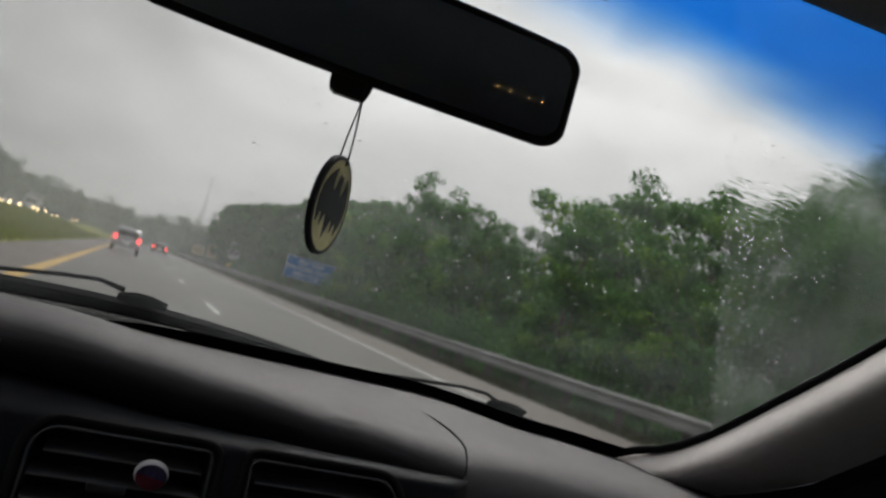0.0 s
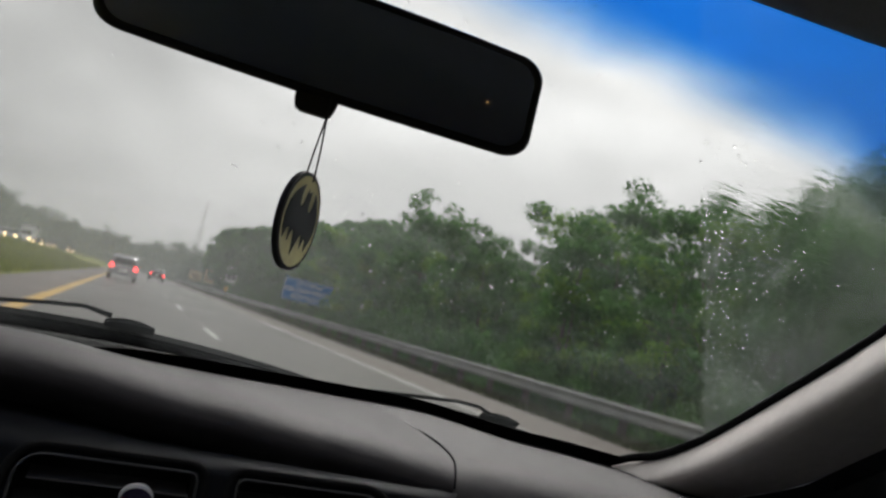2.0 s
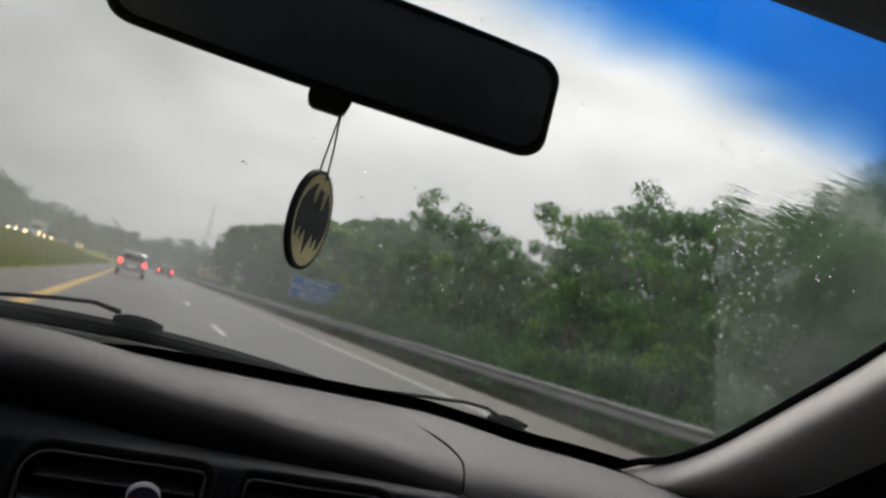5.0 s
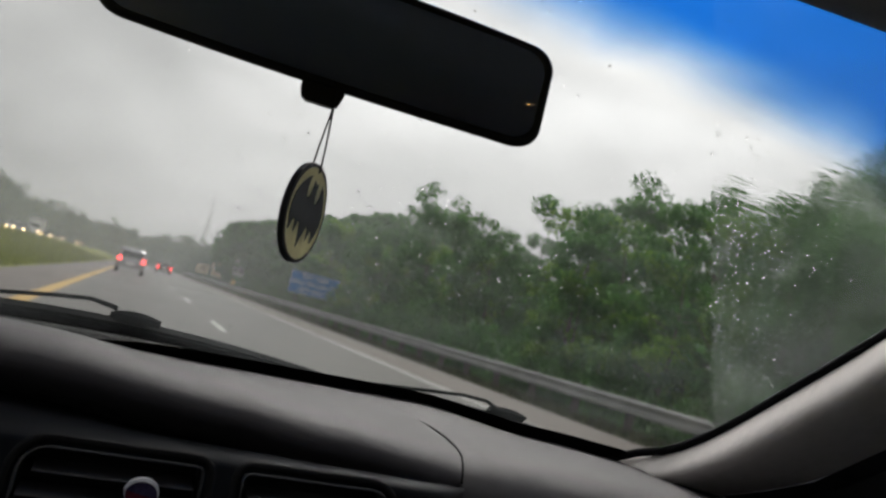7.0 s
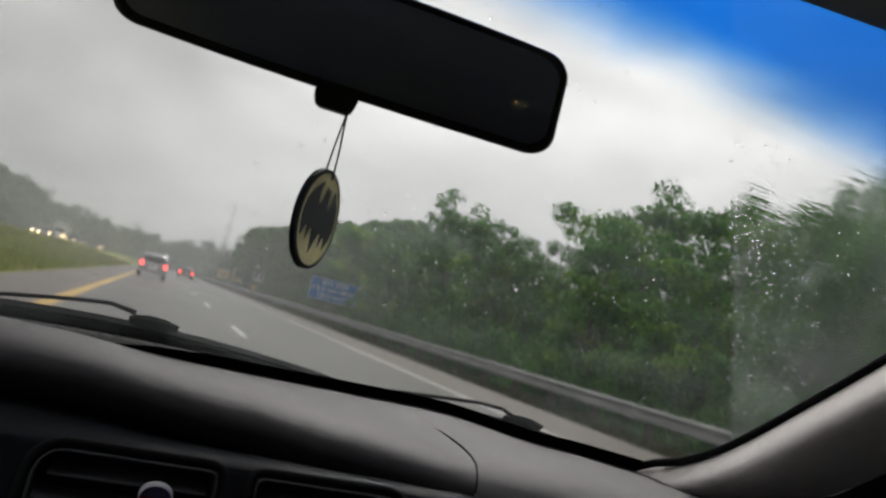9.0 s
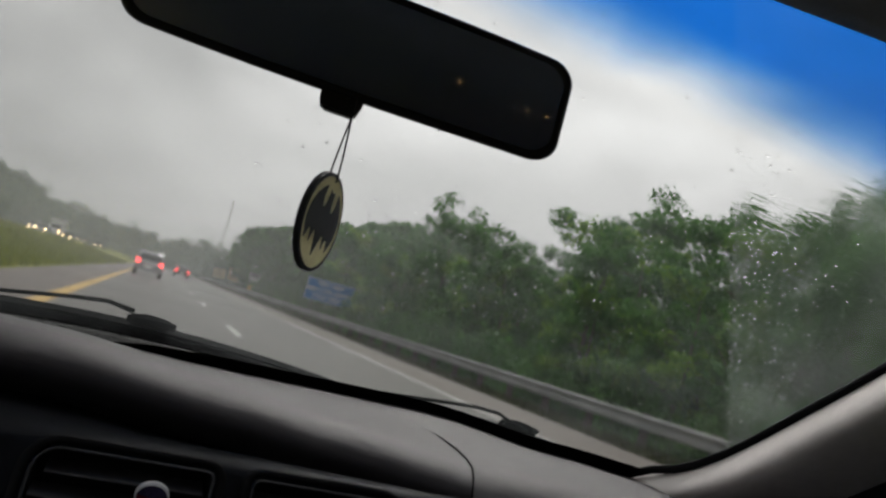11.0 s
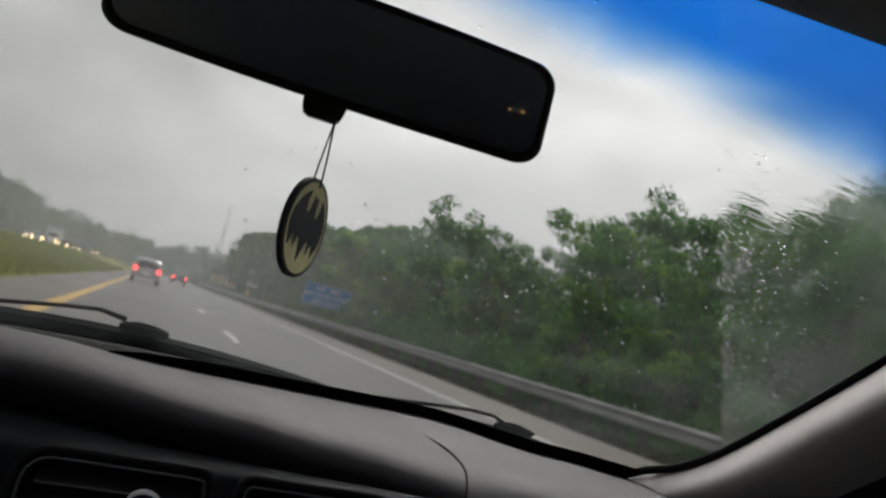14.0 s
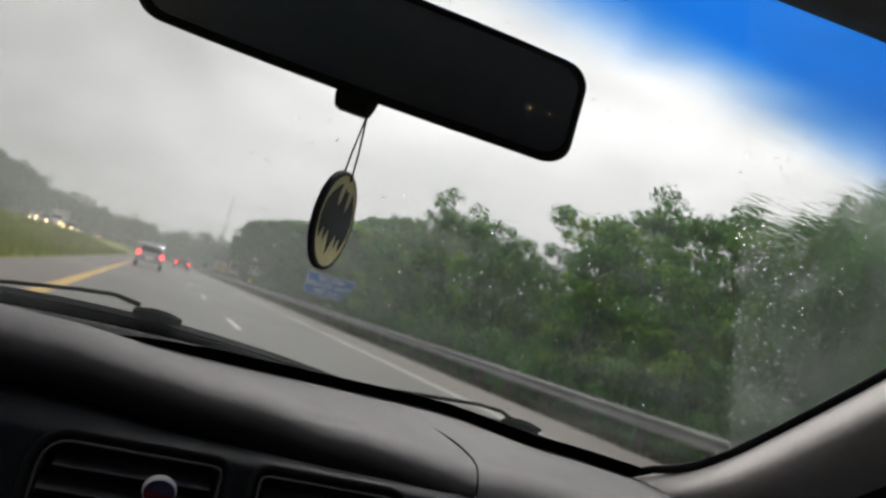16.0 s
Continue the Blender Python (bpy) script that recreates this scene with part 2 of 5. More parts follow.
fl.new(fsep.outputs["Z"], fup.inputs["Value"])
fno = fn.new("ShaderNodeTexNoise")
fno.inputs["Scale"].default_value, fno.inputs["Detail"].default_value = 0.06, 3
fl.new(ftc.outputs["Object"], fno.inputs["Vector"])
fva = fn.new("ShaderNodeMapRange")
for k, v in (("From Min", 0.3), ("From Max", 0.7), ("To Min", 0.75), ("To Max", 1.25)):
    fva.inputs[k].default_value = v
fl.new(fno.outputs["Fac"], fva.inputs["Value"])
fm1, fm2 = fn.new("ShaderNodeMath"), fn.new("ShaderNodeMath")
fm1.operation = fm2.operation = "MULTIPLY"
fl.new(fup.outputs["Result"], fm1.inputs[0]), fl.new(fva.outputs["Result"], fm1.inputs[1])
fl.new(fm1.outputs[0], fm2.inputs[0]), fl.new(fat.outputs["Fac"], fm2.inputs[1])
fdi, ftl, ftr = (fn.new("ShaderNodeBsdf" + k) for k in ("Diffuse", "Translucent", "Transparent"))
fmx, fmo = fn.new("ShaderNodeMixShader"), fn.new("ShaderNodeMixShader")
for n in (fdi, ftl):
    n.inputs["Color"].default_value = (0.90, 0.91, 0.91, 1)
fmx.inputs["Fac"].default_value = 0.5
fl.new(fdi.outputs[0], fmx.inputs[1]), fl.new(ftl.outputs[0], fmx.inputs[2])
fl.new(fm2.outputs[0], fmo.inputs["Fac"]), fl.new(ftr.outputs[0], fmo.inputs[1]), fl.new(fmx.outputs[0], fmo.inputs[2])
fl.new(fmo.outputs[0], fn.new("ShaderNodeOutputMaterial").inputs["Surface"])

# rain drops: clear water
M_drop = bpy.data.materials.new("rain_water")
M_drop.use_nodes = True
db = M_drop.node_tree.nodes["Principled BSDF"]
db.inputs["Roughness"].default_value, db.inputs["IOR"].default_value, db.inputs["Transmission Weight"].default_value = 0.02, 1.33, 1.0

# windscreen: clear laminated glass with a blue shade band along its top and a thin smeared water film
M_glass = bpy.data.materials.new("windscreen_glass")
M_glass.use_nodes = True
gn, gl = M_glass.node_tree.nodes, M_glass.node_tree.links
gn.clear()
gtc = gn.new("ShaderNodeTexCoord")
gsep = gn.new("ShaderNodeSeparateXYZ")
gl.new(gtc.outputs["Object"], gsep.inputs[0])
band = gn.new("ShaderNodeMapRange")
band.interpolation_type = "SMOOTHSTEP"
for k, v in (("From Min", 0.505), ("From Max", 0.436), ("To Min", 0.0), ("To Max", 1.0)):
    band.inputs[k].default_value = v
tint = gn.new("ShaderNodeMix")
tint.data_type = "RGBA"
tint.inputs["A"].default_value = (0.96, 0.97, 0.96, 1)
tint.inputs["B"].default_value = (0.085, 0.40, 0.81, 1)
gl.new(band.outputs["Result"], tint.inputs["Factor"])
# the wet faces bend the light a little, so that what lies outside looks soft
gtr = gn.new("ShaderNodeBsdfRefraction")
gtr.inputs["IOR"].default_value = 1.03
gl.new(tint.outputs["Result"], gtr.inputs["Color"])
film = gn.new("ShaderNodeBsdfTranslucent")
film.inputs["Color"].default_value = (0.78, 0.84, 0.85, 1)
smear, smap = gn.new("ShaderNodeTexNoise"), gn.new("ShaderNodeMapping")
smap.inputs["Scale"].default_value = (1.0, 2.2, 2.2)
smap.inputs["Rotation"].default_value = (0, 0, 0.7)
smear.inputs["Scale"].default_value, smear.inputs["Detail"].default_value, smear.inputs["Distortion"].default_value = 5.0, 6, 0.6
gl.new(gtc.outputs["Object"], smap.inputs["Vector"]), gl.new(smap.outputs["Vector"], smear.inputs["Vector"])
uneven = gn.new("ShaderNodeMath")
uneven.operation = "MULTIPLY_ADD"
gl.new(smear.outputs["Fac"], uneven.inputs[0])
uneven.inputs[1].default_value = 0.045
gl.new(gsep.outputs["Y"], uneven.inputs[2])
lower = gn.new("ShaderNodeMath")
lower.operation = "SUBTRACT"
gl.new(uneven.outputs[0], lower.inputs[0])
lower.inputs[1].default_value = 0.0225
gl.new(lower.outputs[0], band.inputs["Value"])
fr = gn.new("ShaderNodeMapRange")
for k, v in (("From Min", 0.42), ("From Max", 0.75), ("To Min", 0.006), ("To Max", 0.021)):
    fr.inputs[k].default_value = v
gl.new(smear.outputs["Fac"], fr.inputs["Value"])
# outside the arc of the wiper the film is thicker
arc = gn.new("ShaderNodeMath")
arc.operation = "MULTIPLY_ADD"
gl.new(gsep.outputs["Y"], arc.inputs[0])
arc.inputs[1].default_value = -1.05
gl.new(gsep.outputs["X"], arc.inputs[2])
unwiped = gn.new("ShaderNodeMapRange")
unwiped.interpolation_type = "SMOOTHSTEP"
for k, v in (("From Min", -0.109), ("From Max", -0.101), ("To Min", 0.0), ("To Max", 0.023)):
    unwiped.inputs[k].default_value = v
gl.new(arc.outputs[0], unwiped.inputs["Value"])
patch = gn.new("ShaderNodeMath")
patch.operation = "MULTIPLY"
gl.new(unwiped.outputs["Result"], patch.inputs[0]), gl.new(smear.outputs["Fac"], patch.inputs[1])
wet = gn.new("ShaderNodeMath")
wet.operation = "MULTIPLY_ADD"
gl.new(patch.outputs[0], wet.inputs[0])
wet.inputs[1].default_value, wet.inputs[2].default_value = 7.0, 0.118
gl.new(wet.outputs[0], gtr.inputs["Roughness"])
# ripples of standing water where no blade reaches
rmap, rnoise, rheight, rbump = gn.new("ShaderNodeMapping"), gn.new("ShaderNodeTexNoise"), gn.new("ShaderNodeMath"), gn.new("ShaderNodeBump")
rmap.inputs["Scale"].default_value, rmap.inputs["Rotation"].default_value = (30.0, 150.0, 150.0), (0, 0, -0.35)
gl.new(gtc.outputs["Object"], rmap.inputs["Vector"]), gl.new(rmap.outputs["Vector"], rnoise.inputs["Vector"])
rnoise.inputs["Scale"].default_value, rnoise.inputs["Detail"].default_value, rnoise.inputs["Distortion"].default_value = 1.0, 2, 0.8
rheight.operation = "MULTIPLY"
gl.new(rnoise.outputs["Fac"], rheight.inputs[0]), gl.new(unwiped.outputs["Result"], rheight.inputs[1])
rbump.inputs["Distance"].default_value = 0.07
gl.new(rheight.outputs[0], rbump.inputs["Height"]), gl.new(rbump.outputs["Normal"], gtr.inputs["Normal"])
# faint streaks along the sweep of the passenger wiper
sweep = gn.new("ShaderNodeVectorMath")
sweep.operation = "DISTANCE"
sweep.inputs[1].default_value = (0.20, 1.03, 0.99)
gl.new(gtc.outputs["Object"], sweep.inputs[0])
swang, swx, swy, swv = gn.new("ShaderNodeMath"), gn.new("ShaderNodeMath"), gn.new("ShaderNodeMath"), gn.new("ShaderNodeCombineXYZ")
swx.operation = swy.operation = "ADD"
swx.inputs[1].default_value, swy.inputs[1].default_value = -0.20, -1.03
gl.new(gsep.outputs["X"], swx.inputs[0]), gl.new(gsep.outputs["Y"], swy.inputs[0])
swang.operation = "ARCTAN2"
gl.new(swx.outputs[0], swang.inputs[0]), gl.new(swy.outputs[0], swang.inputs[1])
gl.new(sweep.outputs["Value"], swv.inputs["X"]), gl.new(swang.outputs[0], swv.inputs["Y"])
swmap = gn.new("ShaderNodeMapping")
swmap.inputs["Scale"].default_value = (95.0, 1.6, 1.0)
gl.new(swv.outputs[0], swmap.inputs["Vector"])
swn = gn.new("ShaderNodeTexNoise")
swn.inputs["Scale"].default_value, swn.inputs["Detail"].default_value = 1.0, 4
gl.new(swmap.outputs["Vector"], swn.inputs["Vector"])
swr = gn.new("ShaderNodeMapRange")
for k, v in (("From Min", 0.60), ("From Max", 0.80), ("To Min", 0.0), ("To Max", 0.014)):
    swr.inputs[k].default_value = v
gl.new(swn.outputs["Fac"], swr.inputs["Value"])
streaks = gn.new("ShaderNodeMath")
streaks.operation = "ADD"
gl.new(swr.outputs["Result"], streaks.inputs[0]), gl.new(fr.outputs["Result"], streaks.inputs[1])
filmsum = gn.new("ShaderNodeMath")
filmsum.operation = "ADD"
gl.new(streaks.outputs[0], filmsum.inputs[0]), gl.new(patch.outputs[0], filmsum.inputs[1])
gm1, gm2 = gn.new("ShaderNodeMixShader"), gn.new("ShaderNodeMixShader")
gl.new(filmsum.outputs[0], gm1.inputs["Fac"]), gl.new(gtr.outputs[0], gm1.inputs[1]), gl.new(film.outputs[0], gm1.inputs[2])
gloss = gn.new("ShaderNodeBsdfGlossy")
gloss.inputs["Roughness"].default_value = 0.03
gfres = gn.new("ShaderNodeFresnel")
gfres.inputs["IOR"].default_value = 1.12
gl.new(gfres.outputs[0], gm2.inputs["Fac"]), gl.new(gm1.outputs[0], gm2.inputs[1]), gl.new(gloss.outputs[0], gm2.inputs[2])
gl.new(gm2.outputs[0], gn.new("ShaderNodeOutputMaterial").inputs["Surface"])


# ---- mesh helpers ----
def obj(name, bm, mat, parent=None, label="", smooth=False):
    me = bpy.data.meshes.new(name)
    bm.normal_update()
    bm.to_mesh(me)
    bm.free()
    if smooth:
        me.shade_smooth()
    for m in (mat if isinstance(mat, (list, tuple)) else (mat,)):
        me.materials.append(m)
    ob = new(name, me)
    if parent:
        ob.parent = parent
    if label:
        ob["label"] = label
    return ob


part = obj


def thing(name, label, category, group="", at=(0, 0, 0), rz=0.0):
    ob = new(name)
    ob.empty_display_size = 0.05
    ob.matrix_basis = pose(*at, 0, 0, rz)
    return tagged(ob, label, category, group)


def box(bm, lo, hi, bevel=0.0, seg=2):
    c = [(a + b) / 2 for a, b in zip(lo, hi)]
    s = [max(1e-4, b - a) for a, b in zip(lo, hi)]
    r = bmesh.ops.create_cube(bm, size=1, matrix=Matrix.Translation(c) @ Matrix.Diagonal((*s, 1)))
    if bevel:
        es = {e for v in r["verts"] for e in v.link_edges}
        bmesh.ops.bevel(bm, geom=list(es), offset=bevel, segments=seg, affect="EDGES", profile=0.6)
    return bm


def tube(bm, pts, radii, n=8, closed=False):
    """A tube of round section through points; radii one number or one a point."""
    pts = [Vector(p) for p in pts]
    if not isinstance(radii, (list, tuple)):
        radii = [radii] * len(pts)
    rings = []
    up = Vector((0.13, 0.21, 0.97))
    for i, p in enumerate(pts):
        if closed:
            d = pts[(i + 1) % len(pts)] - pts[i - 1]
        else:
            d = pts[min(i + 1, len(pts) - 1)] - pts[max(i - 1, 0)]
        d.normalize()
        u = d.cross(up)
        if u.length < 0.05:
            u = d.cross(Vector((1, 0, 0)))
        u.normalize()
        v = d.cross(u)
        rings.append([bm.verts.new(p + radii[i] * (math.cos(a) * u + math.sin(a) * v)) for a in (2 * math.pi * k / n for k in range(n))])
    m = len(rings)
    for i in range(m if closed else m - 1):
        a, b = rings[i], rings[(i + 1) % m]
        for k in range(n):
            bm.faces.new((a[k], a[(k + 1) % n], b[(k + 1) % n], b[k]))
    if not closed:
        bm.faces.new(rings[0][::-1])
        bm.faces.new(rings[-1])
    return bm


def loft(bm, sections, close=False):
    """Faces between rows of points of equal count."""
    rows = [[bm.verts.new(p) for p in s] for s in sections]
    for a, b in zip(rows, rows[1:]):
        k = len(a)
        for i in range(k if close else k - 1):
            j = (i + 1) % k
            bm.faces.new((a[i], a[j], b[j], b[i]))
    return rows


def prism(bm, outline, lo, hi, axis="y"):
    """An outline of (u, v) pairs pushed from lo to hi along an axis; u, v are the other two axes in order."""
    def at(u, v, w):
        return {"x": (w, u, v), "y": (u, w, v), "z": (u, v, w)}[axis]
    a = [bm.verts.new(at(u, v, lo)) for u, v in outline]
    b = [bm.verts.new(at(u, v, hi)) for u, v in outline]
    n = len(a)
    bm.faces.new(a[::-1])
    bm.faces.new(b)
    for i in range(n):
        bm.faces.new((a[i], a[(i + 1) % n], b[(i + 1) % n], b[i]))
    bmesh.ops.recalc_face_normals(bm, faces=bm.faces)
    return bm


def rounded(w, h, r, n=6, cx=0.0, cy=0.0):
    """The outline of a rounded rectangle."""
    pts = []
    for k, (sx, sy) in enumerate(((1, 1), (-1, 1), (-1, -1), (1, -1))):
        for i in range(n + 1):
            a = math.pi / 2 * (k + i / n)
            pts.append((cx + sx * (w / 2 - r) + r * math.cos(a), cy + sy * (h / 2 - r) + r * math.sin(a)))
    return pts


def mesh_from(name, verts, faces, mat, parent=None, smooth=False):
    me = bpy.data.meshes.new(name)
    me.from_pydata(verts, [], faces)
    for m in (mat if isinstance(mat, (list, tuple)) else (mat,)):
        me.materials.append(m)
    if smooth:
        me.shade_smooth()
    ob = new(name, me)
    if parent:
        ob.parent = parent
    return ob


def lerp_table(table, x):
    """Smooth interpolation in a short table of (x, value)."""
    if x <= table[0][0]:
        return table[0][1]
    for (a, va), (b, vb) in zip(table, table[1:]):
        if x <= b:
            u = (x - a) / (b - a)
            return va + (vb - va) * u * u * (3 - 2 * u)
    return table[-1][1]


# ---- the ground, the road and its edges ----
def ground_z(x):
    """The height of the land across the road: a median bank to one side, a falling verge to the other."""
    return lerp_table([(-120, 22), (-70, 10), (-34, 1.6), (-24, 0.75), (-12.5, 0.75), (-11, 1.0), (-4.2, -0.03), (-3.4, -0.05), (8.3, -0.05), (10.8, -0.25), (14, -0.6), (40, 0.5), (120, 9)], x)


bm = bmesh.new()
xs = [-2500, -600, -250, -120, -95, -70, -52, -42, -34, -29, -24, -18, -12.5, -11, -9.5, -8, -6.5, -5, -4.2, -3.4, 0, 4, 8.3, 8.9, 9.6, 10.8, 12, 14, 20, 28, 40, 60, 85, 120, 250, 600, 2500]
ys = [-2500, -400, -60, -20, 0, 20, 40, 70, 110, 160, 230, 320, 500, 900, 1500, 2500]
rows = [[(x, y, ground_z(x)) for x in xs] for y in ys]
loft(bm, rows)
bmesh.ops.recalc_face_normals(bm, faces=bm.faces)
ground = tagged(obj("ground", bm, [M_soil], smooth=True), "rough green ground rising to wooded slopes", "ground", kind="structure")

bm = bmesh.new()
box(bm, (-1.72, -180, -0.3), (6.22, 330, 0.0))
road = tagged(obj("road", bm, M_asphalt), "wet grey two-lane asphalt carriageway", "road", kind="structure")
bm = bmesh.new()
box(bm, (6.22, -180, -0.3), (8.35, 330, -0.004), 0)
shoulder = tagged(obj("pavement", bm, M_shoulder), "pale wet shoulder beside the carriageway", "shoulder", kind="structure")
bm = bmesh.new()
box(bm, (-3.35, -180, -0.3), (-1.72, 330, -0.004), 0)
tagged(obj("pavement", bm, M_shoulder), "narrow paved shoulder along the median", "shoulder", kind="structure")
bm = bmesh.new()
box(bm, (-22.5, -60, 0.3), (-13, 330, 0.82), 0)
tagged(obj("road", bm, M_asphalt), "opposite carriageway beyond the grass median", "road", kind="structure")
for name, x0, x1, mat in (("yellow_line", -1.70, -1.45, M_yellow), ("white_line", 5.98, 6.12, M_white)):
    bm = bmesh.new()
    box(bm, (x0, -40, -0.002), (x1, 300, 0.005))
    part(name, bm, mat, road)
bm = bmesh.new()
box(bm, (2.06, 0, -0.002), (2.20, 3.0, 0.005), 0)
dash0 = part("lane_dash", bm, M_white, road)
dash0.location.y = 5.2
for k in range(1, 18):
    d = new("lane_dash", dash0.data)
    d.parent, d.location = road, (0, 5.2 + 12.0 * k, 0)

# ---- windscreen and the car's cabin, built square and then set on the road ----
outdoors = set(scene.objects)
CX = 0.107  # the car's middle


def screen_y(x, z):
    """The windscreen's surface: raked back, bowed at the sides."""
    return 1.047 - (z - 0.98) * 1.569 - 0.106 * ((x - CX) / 0.62) ** 2


def screen_at(x, y):
    """The same surface, height from plan."""
    return 0.98 + (1.047 - 0.106 * ((x - CX) / 0.62) ** 2 - y) / 1.569


EDGE = [(0.690, 0.963), (0.718, 0.994), (0.740, 1.004), (0.752, 1.018), (0.762, 1.046), (0.763, 1.075), (0.762, 1.102), (0.760, 1.154), (0.757, 1.198), (0.735, 1.29), (0.70, 1.385)]


def edge_x(z):
    for (xa, za), (xb, zb) in zip(EDGE, EDGE[1:]):
        if z <= zb:
            return xa + (xb - xa) * max(0, (z - za) / (zb - za))
    return EDGE[-1][0]


bm = bmesh.new()
for lift, flip in ((0.0, False), (0.006, True)):
    sections = []
    for i in range(25):
        z = 0.963 + (1.392 - 0.963) * i / 24
        half = edge_x(z) - CX + 0.004
        sections.append([(CX + half * s, screen_y(CX + half * s, z) + lift * 0.54, z + lift * 0.84) for s in (k / 12 - 1 for k in range(25))])
    if lift == 0.0:
        inner = loft(bm, sections)
    else:
        outer = loft(bm, sections)
for a, b in ((inner[0], outer[0]), (inner[-1], outer[-1]), ([r[0] for r in inner], [r[0] for r in outer]), ([r[-1] for r in inner], [r[-1] for r in outer])):
    for i in range(len(a) - 1):
        bm.faces.new((a[i], a[i + 1], b[i + 1], b[i]))
bmesh.ops.recalc_face_normals(bm, faces=bm.faces)
for e in {e for f in list(bm.faces)[-96:] for e in f.edges}:
    e.smooth = False
windscreen = tagged(obj("window_1", bm, M_glass, smooth=True), "rain-spotted windscreen with a blue shade band along its top", "windscreen", kind="structure")
windscreen.visible_shadow = False

# black ceramic edge and rubber seal round the glass
bm = bmesh.new()
seal = [(x, screen_y(x, z) - 0.004, z) for x, z in EDGE]
tube(bm, seal, 0.0062, 8)
tagged(obj("trim", bm, M_black, smooth=True), "black rubber seal along the windscreen edge", "seal", kind="structure")
bm = bmesh.new()
tube(bm, [(2 * CX - x, y, z) for x, y, z in seal], 0.0075, 8)
tagged(obj("trim", bm, M_black, smooth=True), "black rubber seal along the windscreen edge", "seal", kind="structure")


# the pillar trim, rounded from the glass edge to the side of the cabin
def pillar(side):
    bm = bmesh.new()
    sections = []
    pts = [(0.640, 0.952), (0.668, 0.957)] + EDGE
    for i, (x, z) in enumerate(pts):
        y = screen_y(x, z)
        u = max(0, min(1, (z - 0.955) / 0.12))
        down = Vector((0, -0.25 - 0.35 * u, -0.95 + 0.15 * u)).normalized()
        row = []
        p = Vector((x + 0.019, y, z)) - down * 0.002
        for inboard, along, size in ((0, 0, 0), (1, 0.1, 0.011), (0.75, 0.66, 0.016), (0.62, 0.78, 0.024), (0.52, 0.85, 0.020), (0.15, 0.98, 0.008), (-0.5, 0.87, 0.009), (-0.92, 0.38, 0.026), (-1, 0.05, 0.09), (-1, 0, 0.24)):
            p = p + (Vector((-inboard, 0, 0)) + down * along) * size * (0.55 + 0.45 * u)
            row.append((p.x, p.y, p.z))
        sections.append(row)
    if side < 0:
        sections = [[(2 * CX - p[0], p[1], p[2]) for p in s] for s in sections]
    loft(bm, [r[:9] for r in sections])
    bmesh.ops.recalc_face_normals(bm, faces=bm.faces)
    # dark lining colour stands in for shade past the pillar's lit part
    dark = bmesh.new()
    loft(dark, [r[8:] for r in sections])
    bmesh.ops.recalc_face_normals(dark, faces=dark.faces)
    tagged(obj("trim", dark, M_liner, smooth=True), "dark trim behind the pillar, its colour also standing in for shade", "door trim", kind="structure")
    ob = obj("trim", bm, M_pillar, smooth=True)
    mod = ob.modifiers.new("smooth", "SUBSURF")
    mod.levels = mod.render_levels = 1
    return tagged(ob, "light grey rounded windscreen pillar trim", "pillar trim", kind="structure")


pillar(1)
pillar(-1)

# roof lining and header, side walls, floor and back: they close the cabin
bm = bmesh.new()
sections = []
for i in range(13):
    x = CX + 0.70 * (i / 6 - 1)
    bow = 0.02 * ((x - CX) / 0.7) ** 2
    yh = screen_y(x, 1.38) + 0.012
    sections.append([(x, yh, 1.412 - bow), (x, yh - 0.002, 1.385 - bow), (x, yh - 0.012, 1.3775 - bow), (x, yh - 0.03, 1.378 - bow), (x, yh - 0.07, 1.392 - bow), (x, 0.1, 1.41 - bow), (x, -0.6, 1.42 - bow), (x, -1.9, 1.39 - bow), (x, -1.9, 1.43 - bow), (x, -0.6, 1.46 - bow), (x, 0.1, 1.45 - bow)])
loft(bm, sections, close=True)
bmesh.ops.recalc_face_normals(bm, faces=bm.faces)
tagged(obj("ceiling", bm, M_roof, smooth=True), "dark cloth roof lining", "roof lining", kind="structure")
for name, lo, hi in (("wall_right", (0.90, -1.9, 0.25), (0.95, 0.92, 0.97)), ("wall_left", (2 * CX - 0.95, -1.9, 0.25), (2 * CX - 0.90, 0.92, 0.97)),
                     ("wall_back", (2 * CX - 0.95, -1.96, 0.25), (0.95, -1.9, 1.02)), ("wall_back", (2 * CX - 0.95, -1.96, 1.36), (0.95, -1.9, 1.45)), ("wall_back", (2 * CX - 0.95, -1.96, 1.02), (-0.50, -1.9, 1.36)), ("wall_back", (0.72, -1.96, 1.02), (0.95, -1.9, 1.36)), ("floor", (2 * CX - 0.95, -1.9, 0.2), (0.95, 1.0, 0.25)),
                     ("wall_front", (2 * CX - 0.95, 0.99, 0.2), (0.95, 1.03, 0.90))):
    bm = bmesh.new()
    box(bm, lo, hi, 0.008)
    tagged(obj(name, bm, M_liner), "plain dark cabin lining", "cabin wall", kind="structure")
bm = bmesh.new()
box(bm, (-0.50, -1.935, 1.02), (0.72, -1.925, 1.36))
tagged(obj("window_2", bm, M_tint), "rear window with a dark tint added to limit the light", "rear window", kind="structure").visible_shadow = False
SILL, HEAD, W_BACK = 1.0, 1.365, -0.80
FRONT_POST = [(0.84, SILL), (0.78, 1.035), (0.60, 1.15), (0.53, 1.195), (0.28, 1.37), (0.26, 1.44)]
